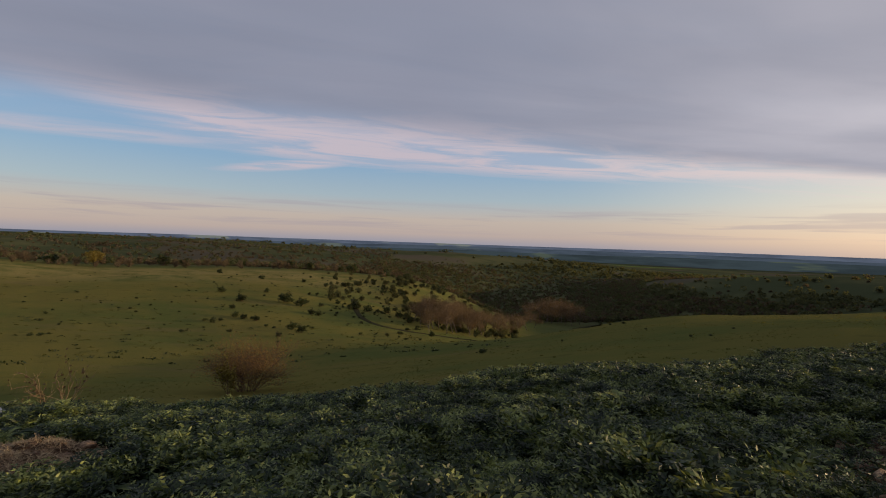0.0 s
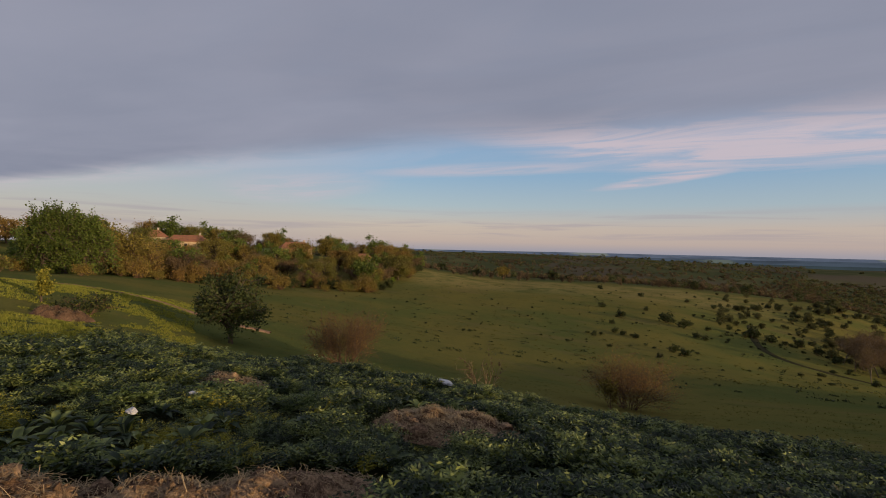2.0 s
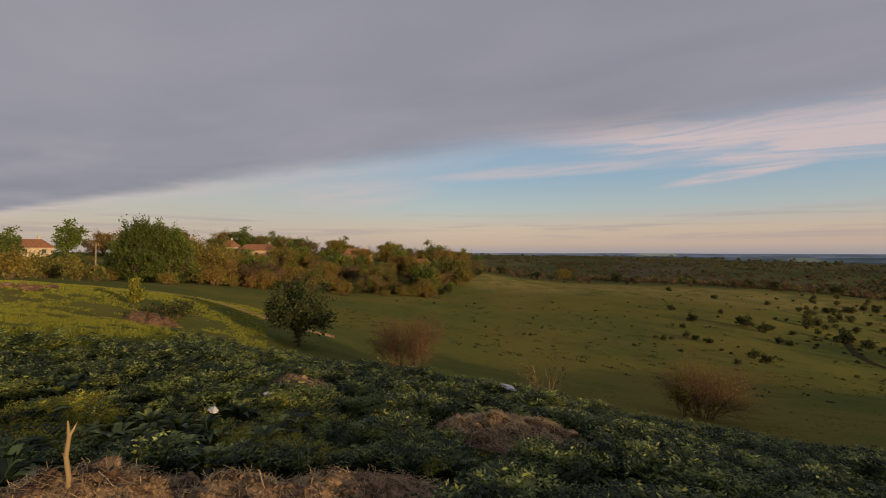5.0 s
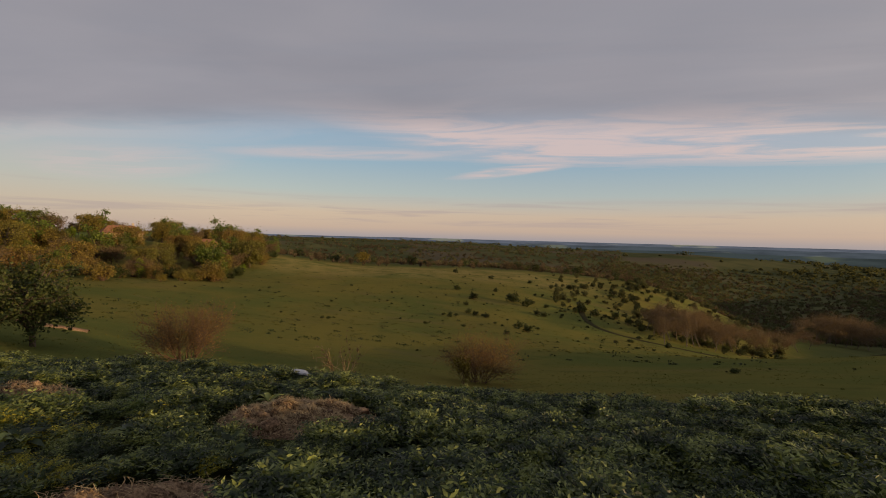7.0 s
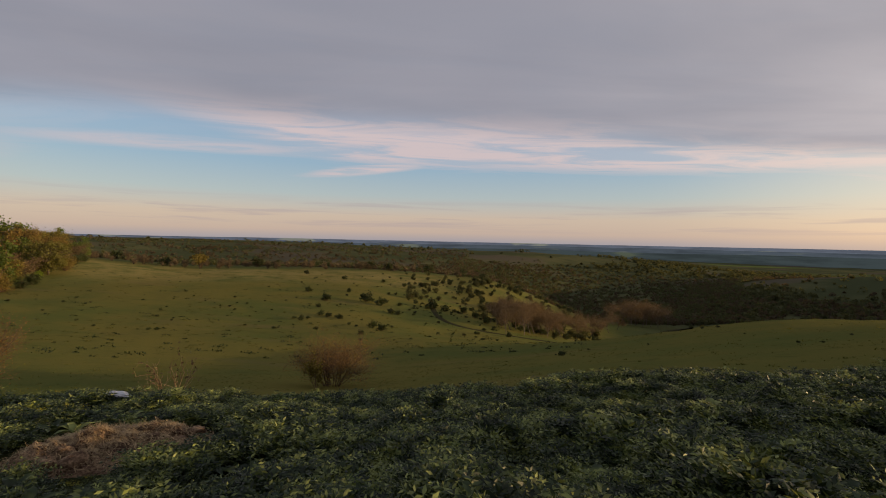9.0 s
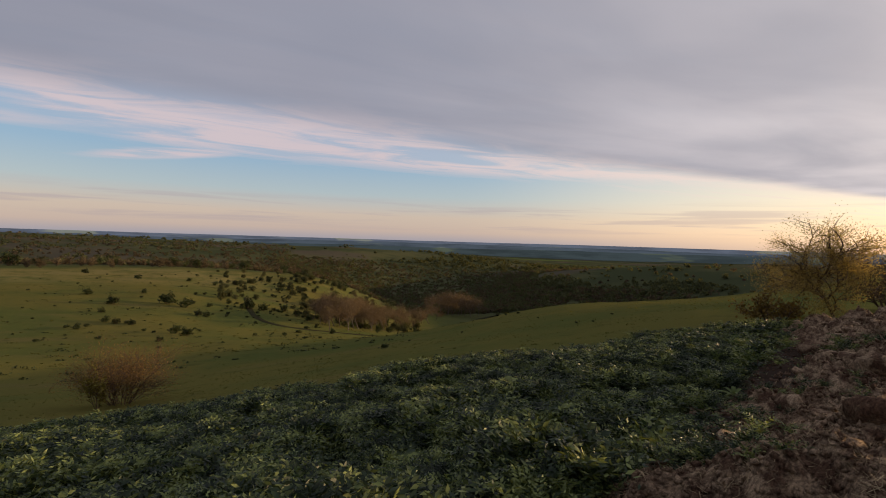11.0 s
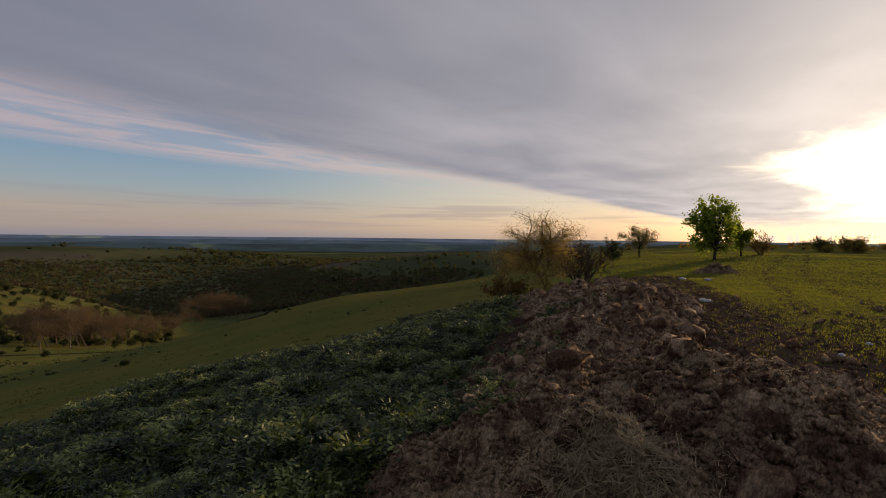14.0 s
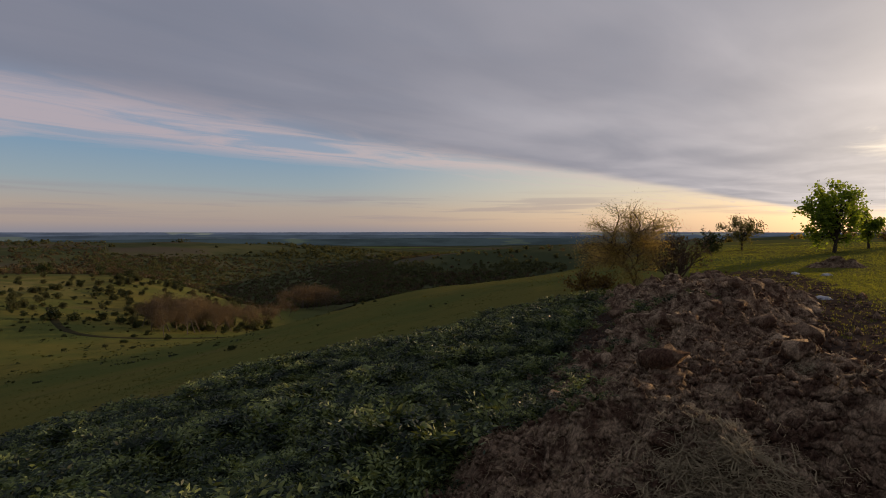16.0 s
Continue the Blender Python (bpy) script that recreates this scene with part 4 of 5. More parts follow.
stand_all(round_tree, along_edge(1.1, 47, 81, 8, 60, 0.8, 1.4) + along_edge(1.8, 94.5, 112, -4, 40, 0.8, 1.2) + along_edge(2.6, 47, 88, 78, 120, 1.1, 1.5) + [(74.3, 150, 1.25), (73.2, 156, 1.2), (71.9, 150, 1.0), (76.2, 140, 1.15)],
          "olive-leaved tree among the village gardens", "tree", "trees by the village")
stand_all(garden_tree, along_edge(2.2, 46, 82, 8, 60, 0.75, 1.4) + along_edge(4.0, 94, 110, 10, 60, 0.8, 1.2) + [(87.5, 150, 0.9), (84.0, 150, 1.0), (88.8, 165, 0.7)] + along_edge(3.4, 47, 104, 78, 118, 1.2, 1.7), "dark leafy garden tree beside the village houses", "tree", "trees by the village")
stand_all(bright_tree, [(58.0, 142, 0.62), (71.0, 140, 0.7), (75.0, 118, 0.6), (48.5, 160, 0.6), (95.5, 98, 0.7), (51.5, 190, 1.15), (50.2, 188, 1.0), (52.6, 192, 0.95), (63.5, 200, 0.9), (92.5, 185, 1.15), (66.0, 138, 0.5)],
          "fresh green spring tree among darker trees", "tree", "trees by the village")

stand_all(tall_tree, [(80.9, 97, 1.42), (79.4, 99, 1.0), (82.3, 96, 0.95)], "tall dense green tree rising over the thickets", "tree", "tall trees by the village")

garden_bush = make_shrub("garden_bush", 47, 3.4, 4.6, TWIG, OLIVELEAF, 1500, 0.26, 12, (4, 5), 0.3, flat=0.2)
more = [(rng.uniform(86.5, 104), rng.uniform(68, 118), rng.uniform(0.5, 1.25)) for _ in range(26)] + [(rng.uniform(79.5, 86), rng.uniform(84, 120), rng.uniform(0.5, 0.9)) for _ in range(9)]
more += [(rng.uniform(48, 79), np.nan, rng.uniform(0.5, 1.0)) for _ in range(16)]
more = [(a, d if d == d else np.interp(a, [44, 50, 66, 78], [205, 134, 130, 97]) + rng.uniform(-4, 6), s) for a, d, s in more]
stand_all(garden_bush, more, "golden green garden bush lit by the evening sun", "bush", "garden bushes by the village")

# far woods: crowns beyond counting
def far_wood(name, seed, count, low, high, near, far, mat, size, label, thin=1.0, open_land=False):
    r = np.random.default_rng(seed)
    az = r.uniform(low, high, count * 4)
    dist = np.exp(r.uniform(np.log(near), np.log(far), count * 4))
    x, y = at(az, dist)
    hollow = ground_z(x, y) < -24 + 14 * waves(x, y, 110, seed, 3) - 0.004 * np.maximum(dist - 500, 0)
    keep = (hollow | (r.uniform(0, 1, len(x)) < 0.03) | (waves(x, y, 150, seed + 3, 3) > 0.5)) & (r.uniform(0, 1, len(x)) < soft(az, low - 5, low + thin))
    if open_land:
        keep = waves(x, y, 90, seed, 3) > 0.0
    x, y = x[keep][:count], y[keep][:count]
    n = len(x)
    h = size * (0.35 + 1.1 * r.uniform(0, 1, n) ** 1.6)
    per = 26
    p = unit(r.normal(size=(n, per, 3)) * [1, 1, 0.9])
    p[..., 2] = np.abs(p[..., 2]) - 0.15
    p *= (h[:, None] * r.uniform(0.65, 1.0, (n, per)))[..., None] * [0.75, 0.75, 0.8]
    p += np.stack([x, y, ground_z(x, y) + 0.25 * h], -1)[:, None, :]
    v, f = leaf_quads(r, p.reshape(-1, 3), size * 0.42, 0.35, 0.5)
    tagged(new(name, mesh_from(name, v, f, mat)), label, "woodland", kind="stuff")


far_wood("far_woods", 61, 6500, -48, 62, 250, 640, FARLEAF, 2.4, "dark green scrub woodland over the far slopes", 20)
far_wood("brown_woods", 62, 3800, -48, 62, 250, 600, FARBROWN, 2.4, "brown leafless woodland over the far slopes", 20)
far_wood("distant_woods", 63, 2600, -62, 100, 620, 1700, FARLEAF, 5.5, "distant dark woods on the rolling plain")
far_wood("crest_woods", 65, 1700, 6, 62, 265, 900, FARLEAF, 2.6, "dark green woods and hedges beyond the hill's crest", open_land=True)
far_wood("brown_crest_woods", 69, 1300, 6, 62, 265, 900, FARBROWN, 2.6, "brown leafless woods and hedges beyond the hill's crest", open_land=True)
far_wood("plateau_scrub", 64, 350, -110, -56, 150, 420, OLIVELEAF, 2.2, "low olive scrub along the plateau's skyline")


def tussocks(name, seed, count, low, high, near, far, size, mat, label):
    """Tiny dark clumps on the grazed slope."""
    r = np.random.default_rng(seed)
    x, y = at(r.uniform(low, high, count), np.exp(r.uniform(np.log(near), np.log(far), count)))
    h = size * r.uniform(0.4, 1.3, count) ** 1.5
    p = unit(r.normal(size=(count, 14, 3)))
    p[..., 2] = np.abs(p[..., 2]) * 0.8
    p = p * (h[:, None] * r.uniform(0.4, 1.0, (count, 14)))[..., None] * [2.2, 1.3, 0.8] + np.stack([x, y, ground_z(x, y)], -1)[:, None, :]
    v, f = leaf_quads(r, p.reshape(-1, 3), size * 0.5, 0.3, 0.4)
    tagged(new(name, mesh_from(name, v, f, mat)), label, "grass", kind="stuff")


tussocks("tussocks", 66, 300, -8, 62, 48, 190, 0.46, DARKLEAF, "dark rough tussocks scattered over the grazed slope")
tussocks("grass_tussocks", 68, 1300, -30, 66, 58, 200, 0.26, PASTURE, "low grassy tussocks all over the grazed slope")
tussocks("near_tussocks", 67, 60, -45, 70, 18, 50, 0.17, PASTURE, "rough tussocks on the near slope")

# ---- the weed-grown bank ----
def bank_places(rng, count, near=2.3, spill=1.12, low=-58, high=112, clump=0.0):
    """Places on the bank, thicker near the standing place, off the bare soil."""
    az = rng.uniform(low, high, count * 3)
    edge = np.interp(az, turn_deg, brow) * spill
    dist = near + (edge - near) * rng.uniform(0, 1, count * 3) ** 0.85
    x, y = at(az, dist)
    dirt, _, weed = zones(x, y)
    bare = np.maximum(dirt, pile_cover(x, y))
    keep = (rng.uniform(0, 1, len(x)) > bare * 1.25) & (rng.uniform(0, 1, len(x)) < weed * 0.98 + 0.02)
    if clump:
        keep &= waves(x, y, clump, 21, 2) > 0.2
    return x[keep][:count], y[keep][:count]


PILES = [  # spoil heaps: azimuth, distance, half width along and across the line of sight, height
    ("straw_heap", 86, 3.3, 0.75, 2.3, 0.32), ("dung_heap", 42.4, 6.5, 0.95, 1.05, 0.22), ("dung_heap", 66.3, 8.7, 0.5, 0.65, 0.24), ("soil_mound", 81.0, 24.0, 0.9, 1.0, 0.42), ("soil_mound", -68.2, 30.0, 0.9, 1.1, 0.36)]


def pile_cover(x, y):
    best = np.zeros(np.shape(x))
    for _, az, dist, along, across, _ in PILES:
        cx, cy = at(az, dist)
        a = radians(az)
        u = (x - cx) * -math.sin(a) + (y - cy) * math.cos(a)
        w = (x - cx) * math.cos(a) + (y - cy) * math.sin(a)
        best = np.maximum(best, 1 - soft(np.hypot(u / along, w / across), 0.95, 1.35))
    return best


def domes(x, y, size, seed):
    """Rounded clods packed side by side: the tallest of the domes about each place, 0 to about 1."""
    u, v = x / size, y / size
    i0, j0 = np.floor(u), np.floor(v)
    best = np.zeros(np.shape(u))
    for di in (-1, 0, 1):
        for dj in (-1, 0, 1):
            a, b = i0 + di, j0 + dj

            def chance(k):
                s = np.sin(a * 127.1 + b * 311.7 + seed * 74.7 + k * 53.3) * 43758.5453
                return s - np.floor(s)
            r = 0.38 + 0.5 * chance(3)
            d2 = ((u - a - chance(1)) ** 2 + (v - b - chance(2)) ** 2) / r ** 2
            best = np.maximum(best, np.sqrt(np.maximum(1 - d2, 0)) * r * (0.5 + 0.7 * chance(4)))
    return best


def lumps(x, y, seed):
    """Clotted surface: rounded lumps of three sizes."""
    wx, wy = x + 0.05 * waves(x, y, 0.16, seed + 6, 2), y + 0.05 * waves(x, y, 0.16, seed + 7, 2)
    return (0.16 * waves(x, y, 0.9, seed, 2) + 0.40 * domes(wx, wy, 0.42, seed + 1) + 0.22 * domes(wx, wy, 0.19, seed + 2)
            + 0.09 * domes(x, y, 0.085, seed + 3) + 0.02 * waves(x, y, 0.05, seed + 4, 1) - 0.30)


def heap_rise(x, y):
    ax, ay, bx, by = 2.3, 0.65, 14.5, 9.4
    ln = math.hypot(bx - ax, by - ay)
    dx, dy = (bx - ax) / ln, (by - ay) / ln
    s = (x - ax) * dx + (y - ay) * dy
    w = (y - ay) * dx - (x - ax) * dy + 0.25 * np.sin(s * 0.8)
    half = np.where(w > 0, 2.3, 2.3) * (0.85 + 0.25 * np.sin(s * 0.55 + 1))
    t = np.clip(1 - (np.abs(w) / half) ** 1.7, -1, 1)
    ends = soft(s, -1.1, 1.3) * (1 - soft(s, ln - 2.2, ln + 1.2))
    tall = 0.50 + 0.14 * np.sin(s * 0.9 + 0.6) - 0.05 * soft(s, 8, 13)
    return np.where(t > 0, tall * t, 0.35 * t) * ends + lumps(x, y, 5) * np.clip(ends * (t + 0.6), 0, 1) * (0.45 + 0.55 * soft(np.hypot(x, y), 2.5, 5.5)) - 0.12 * (1 - ends) - 0.02


def fern_weeds(name, seed, count, mat, size, fronds, pairs, label, leaflet=0.3, diamond=False, places=None, **where):
    """Plants of arching fronds, with leaflets in pairs along each."""
    r = np.random.default_rng(seed)
    x, y = places(r, count) if places else bank_places(r, count, **where)
    n = len(x)
    z = ground_z(x, y) + (np.maximum(heap_rise(x, y), 0) if places else 0)
    tuft = np.clip(1.7 * domes(x, y, 0.62, 9), 0, 1)
    lush = (0.26 + 0.98 * tuft) * (0.8 + 0.4 * soft(waves(x, y, 1.7, 10, 2), -0.4, 0.5))
    low_field = soft(np.degrees(np.arctan2(-x, y)), 52, 62) * (1 - soft(np.hypot(x, y), 6.5, 8.5)) * soft(np.hypot(x, y), 4.2, 4.8) * (mat is WEED)
    L = (size * lush * r.uniform(0.7, 1.3, n) * (1 - 0.35 * low_field))[:, None]
    turn = r.uniform(0, 2 * np.pi, (n, 1)) + np.arange(fronds) * 2.4 + r.normal(size=(n, fronds)) * 0.3
    rise = r.uniform(0.6, 1.45, (n, fronds))
    u = (np.arange(pairs) + 0.9) / (pairs + 0.2)
    out = np.stack([np.cos(turn), np.sin(turn), np.zeros_like(turn)], -1)
    side = np.stack([-np.sin(turn), np.cos(turn), np.zeros_like(turn)], -1)
    L4 = L[:, :, None] * np.ones((1, fronds, 1))
    flat_run = L4 * (u * np.cos(rise)[..., None] + 0.18 * u ** 2)
    high = L4 * (u * np.sin(rise)[..., None] - 0.50 * u ** 2) + L4 * 0.16
    root = np.stack([x, y, z], -1)[:, None, None, :]
    spine = root + out[:, :, None, :] * flat_run[..., None] + np.array([0, 0, 1.0]) * high[..., None]
    slope = unit(out[:, :, None, :] * (np.cos(rise)[..., None] + 0.36 * u)[..., None] + np.array([0, 0, 1.0]) * (np.sin(rise)[..., None] - 1.0 * u)[..., None])
    blade = L4 * leaflet * (1.05 - 0.6 * u)
    verts = []
    for sgn in (-1, 1):
        way = unit(side[:, :, None, :] * sgn * 0.9 + slope * 0.5 + np.array([0, 0, 0.05]) + r.normal(size=spine.shape) * 0.32)
        wide = unit(np.cross(way, unit(r.normal(size=spine.shape) * 0.5 - slope * 0.5 + np.array([0, 0, 1.0])))) * (blade * 0.2)[..., None]
        tip = spine + way * blade[..., None]
        mid = spine + way * (blade * (0.42 if diamond else 0.12))[..., None]
        verts.append(np.stack([spine, mid + wide, tip, mid - wide] if diamond else [mid + wide, tip, mid - wide], -2))
    v = np.concatenate([a.reshape(-1, 3) for a in verts])
    tagged(new(name, mesh_from(name, v, np.arange(len(v)).reshape(-1, 4 if diamond else 3), mat)), label, "weeds", kind="stuff")


def broad_weeds(name, seed, count, mat, size, leaves, label, slim=0.2, **where):
    """Plants of long folded leaves that arch from the root."""
    r = np.random.default_rng(seed)
    x, y = bank_places(r, count, **where)
    n = len(x)
    z = ground_z(x, y)
    L = (size * r.uniform(0.6, 1.3, (n, 1))) * np.ones((1, leaves))
    turn = r.uniform(0, 2 * np.pi, (n, 1)) + np.arange(leaves) * 2.4
    rise = r.uniform(0.5, 1.4, (n, leaves))
    out = np.stack([np.cos(turn), np.sin(turn), np.zeros_like(turn)], -1)
    side = np.stack([-np.sin(turn), np.cos(turn), np.zeros_like(turn)], -1)
    rows = []
    for u, w in ((0.0, 0.15), (0.35, 0.95), (0.7, 0.8), (1.0, 0.05)):
        c = np.stack([x, y, z], -1)[:, None, :] + out * (L * (u * np.cos(rise) + 0.2 * u * u))[..., None] + np.array([0, 0, 1.0]) * (L * (u * np.sin(rise) - 0.5 * u * u) + 0.05)[..., None]
        h = side * (L * slim * w)[..., None]
        fold = np.array([0, 0, 1.0]) * (L * slim * w * 0.5)[..., None]
        rows.append(np.stack([c - h + fold, c, c + h + fold], -2))
    g = np.stack(rows, -3).reshape(-1, 12, 3)
    q = np.array([[i * 3 + j, i * 3 + j + 1, i * 3 + j + 4, i * 3 + j + 3] for i in range(3) for j in range(2)])
    f = (np.arange(len(g))[:, None, None] * 12 + q).reshape(-1, 4)
    tagged(new(name, mesh_from(name, g.reshape(-1, 3), f, mat, True)), label, "weeds", kind="stuff")


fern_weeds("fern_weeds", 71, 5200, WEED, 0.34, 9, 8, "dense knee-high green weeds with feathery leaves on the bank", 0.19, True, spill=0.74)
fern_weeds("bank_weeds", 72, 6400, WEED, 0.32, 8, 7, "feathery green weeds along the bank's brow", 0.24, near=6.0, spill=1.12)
# the paler spurge colour stands in for sunlight on these weeds
fern_weeds("lit_weeds", 80, 1500, SPURGE, 0.28, 8, 6, "green weeds along the brow, coloured paler as if sunlit", 0.26, near=6.5, spill=1.1, low=56, clump=0.9)
fern_weeds("spurge", 73, 1300, SPURGE, 0.32, 9, 8, "yellow-green flowering spurge among darker weeds", 0.17, True, clump=0.5, near=2.8, high=45)
# spurge in the brighter mustard colour, standing in for sunlight
fern_weeds("sunny_spurge", 79, 1500, MUSTARD, 0.25, 9, 8, "yellow-green spurge coloured brighter as if in the low sun", 0.17, clump=0.8, near=3.6, low=45, high=112)
fern_weeds("mustard", 76, 3600, MUSTARD, 0.20, 7, 8, "low yellow-flowering weeds coloured brighter as if in the sun", 0.13, near=4.2, spill=0.62, low=56, high=104, clump=1.6)
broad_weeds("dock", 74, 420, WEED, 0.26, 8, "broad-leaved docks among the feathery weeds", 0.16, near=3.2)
broad_weeds("pale_dock", 75, 16, SPURGE, 0.23, 9, "pale green broad-leaved weeds at the foot of the bank", 0.15, near=2.6, spill=0.36, low=8, high=26)
broad_weeds("pale_weed", 77, 160, SPURGE, 0.18, 8, "pale green weeds on the bank", 0.13, near=3.0, clump=1.2)
broad_weeds("thistle", 84, 70, WEED, 0.25, 9, "grey-green thistles behind the straw heap", 0.13, near=3.9, spill=0.34, low=72, high=104)
fern_weeds("heap_weeds", 78, 420, WEED, 0.2, 9, 9, "green weeds creeping over the edge of the manure", 0.24, near=2.6, spill=0.8, low=-62, high=-22)


def soil_patches(rng, count):
    """Places in the weedy patches on the bare soil beside the manure."""
    pick = rng.integers(0, 7, count)
    az, dist = np.array([-36.5, -41.5, -30.0, -47.0, -25.5, -52.0, -33.0])[pick], np.array([5.2, 3.9, 4.4, 6.8, 3.3, 9.0, 7.0])[pick]
    x, y = at(az, dist)
    spread = np.array([0.42, 0.26, 0.30, 0.34, 0.2, 0.4, 0.45])[pick]
    return x + rng.normal(size=count) * spread, y + rng.normal(size=count) * spread


fern_weeds("patch_weeds", 85, 520, WEED, 0.19, 8, 8, "low green weeds in patches on the bare soil beside the manure", 0.2, places=soil_patches)


def tufts(name, seed, count, mat, low, high, near, far, size, label, clump=1.2, blades=7, thin=-0.1):
    """Tufts of grass blades, thicker near by."""
    r = np.random.default_rng(seed)
    az, dist = r.uniform(low, high, count * 2), np.exp(r.uniform(np.log(near), np.log(far), count * 2))
    x, y = at(az, dist)
    dirt, wood, weed = zones(x, y)
    keep = (waves(x, y, clump, seed, 2) > thin) & (dirt < r.uniform(0.2, 0.95, len(x))) & (weed < 0.5) & (pile_cover(x, y) < 0.3)
    x, y = x[keep][:count], y[keep][:count]
    n = len(x)
    base = np.stack([x, y, ground_z(x, y) - 0.01], -1)[:, None, :] + r.normal(size=(n, blades, 3)) * [size * 0.5, size * 0.5, 0]
    grown = np.clip(np.hypot(x, y) / 14, 1, 2.4)[:, None, None]
    lean = r.normal(size=(n, blades, 3)) * [0.45, 0.45, 0.15] + [0, 0, 1]
    tip = base + unit(lean) * (size * r.uniform(0.5, 1.2, (n, blades, 1))) * (0.7 + 0.3 * grown)
    turn = r.uniform(0, np.pi, (n, blades))
    wide = np.stack([np.cos(turn), np.sin(turn), 0 * turn], -1) * size * 0.07 * grown
    mid = base + (tip - base) * 0.5
    v = np.stack([base, mid + wide, tip, mid - wide], -2).reshape(-1, 3)
    tagged(new(name, mesh_from(name, v, np.arange(len(v)).reshape(-1, 4), mat)), label, "grass", kind="stuff")


TURF = material("grass_blade", leafy((0.105, 0.125, 0.026), (0.165, 0.18, 0.038), (0.23, 0.225, 0.06)), 0.7, spec=0.05, through_light=0.55, shine_through=(1.9, 1.8, 0.85))
tufts("meadow_grass", 81, 6000, PASTURE, -50, 100, 11, 60, 0.06, "short grazed grass of the meadow slope", 3.0)
tufts("plateau_grass", 82, 78000, TURF, -112, -56, 4, 90, 0.055, "short yellow-green grass beside the lane", 1.5, 5, -0.55)
tufts("left_grass", 83, 34000, SUN_TINTED_GRASS, 70, 125, 8, 60, 0.085, "rough grass beyond the weeds, coloured brighter as if sunlit", 0.8)

# ---- heaps of dung, straw and soil ----
def field_mesh(name, cx, cy, angle, half_u, half_w, step, rise, mat):
    """A lumpy mound as a height field on the land; rise(x, y) gives the height over it; the rim dips into the land."""
    u, w = np.arange(-half_u, half_u + step, step), np.arange(-half_w, half_w + step, step)
    gu, gw = np.meshgrid(u, w, indexing="ij")
    x = cx + gu * math.cos(angle) - gw * math.sin(angle)
    y = cy + gu * math.sin(angle) + gw * math.cos(angle)
    z = ground_z(x, y) + rise(x, y)
    i = np.arange(z.size).reshape(z.shape)
    q = np.stack([i[:-1, :-1], i[1:, :-1], i[1:, 1:], i[:-1, 1:]], -1).reshape(-1, 4)
    top = np.maximum.reduce([rise(x, y)[:-1, :-1], rise(x, y)[1:, :-1], rise(x, y)[1:, 1:], rise(x, y)[:-1, 1:]]).ravel()
    q = q[top > -0.06]
    return mesh_from(name, np.stack([x, y, z], -1).reshape(-1, 3), q, mat, True)


def clod_mesh(seed, mat):
    """A rough clod of dung: a ball pushed about by noise, flat below."""
    bm = bmesh.new()
    bmesh.ops.create_icosphere(bm, subdivisions=2, radius=1.0)
    for v in bm.verts:
        n = noise.fractal(v.co * 2.1 + Vector((seed * 7.1, 0, 0)), 0.9, 2.1, 4)
        v.co *= 1 + 0.55 * n
        v.co.z *= 0.68
    me = bpy.data.meshes.new("clod")
    bm.to_mesh(me)
    bm.free()
    for p in me.polygons:
        p.use_smooth = True
    me.materials.append(mat)
    return me


CLODS = [clod_mesh(k, DUNG) for k in range(7)]
HAY_CLODS = [clod_mesh(k + 20, HAY) for k in range(4)]


def scatter_clods(parent, rng, places, rise, meshes, small, large):
    for x, y in places:
        r = (small + (large - small) * rng.uniform() ** 2.5) * min(1.0, 0.25 + math.hypot(x, y) / 12)
        ob = new("clod", meshes[int(rng.integers(len(meshes)))])
        ob.parent = parent
        ob.matrix_basis = Matrix.LocRotScale((x, y, float(ground_z(x, y) + rise(x, y)) + r * 0.12), Euler((rng.uniform(-0.4, 0.4), rng.uniform(-0.4, 0.4), rng.uniform(0, 6.28))),
                                             (r * rng.uniform(0.8, 1.3), r * rng.uniform(0.8, 1.2), r * rng.uniform(0.8, 1.1)))


def straws(name, rng, x, y, rise, length, mat, label, parent=None, lift=0.02, stout=0.002):
    """Loose stalks lying over a surface."""
    n = len(x)
    turn, tilt = rng.uniform(0, 2 * np.pi, n), rng.normal(size=n) * 0.28
    ln = length * rng.uniform(0.4, 1.3, n)
    way = np.stack([np.cos(turn) * np.cos(tilt), np.sin(turn) * np.cos(tilt), np.sin(tilt)], -1) * ln[:, None]
    mid = np.stack([x, y, ground_z(x, y) + rise(x, y) + lift + np.abs(way[:, 2]) * 0.4], -1)
    bow = np.stack([-np.sin(turn), np.cos(turn), 0.4 * np.ones(n)], -1) * (ln * rng.normal(size=n) * 0.12)[:, None]
    thick = np.stack([-np.sin(turn), np.cos(turn), np.zeros(n)], -1) * stout
    up = np.array([0, 0, 0.002])
    a, b = mid - way / 2, mid + way / 2
    c = mid + bow
    v = np.stack([a - thick, a + thick, c + thick + up, c - thick + up, b + thick, b - thick], 1)
    f = (np.arange(n)[:, None, None] * 6 + np.array([[0, 1, 2, 3], [3, 2, 4, 5]])).reshape(-1, 4)
    ob = new(name, mesh_from(name, v.reshape(-1, 3), f, mat))
    if parent:
        ob.parent = parent
        tagged(ob, label, kind="stuff")
    else:
        tagged(ob, label, "straw", kind="stuff")
    return ob


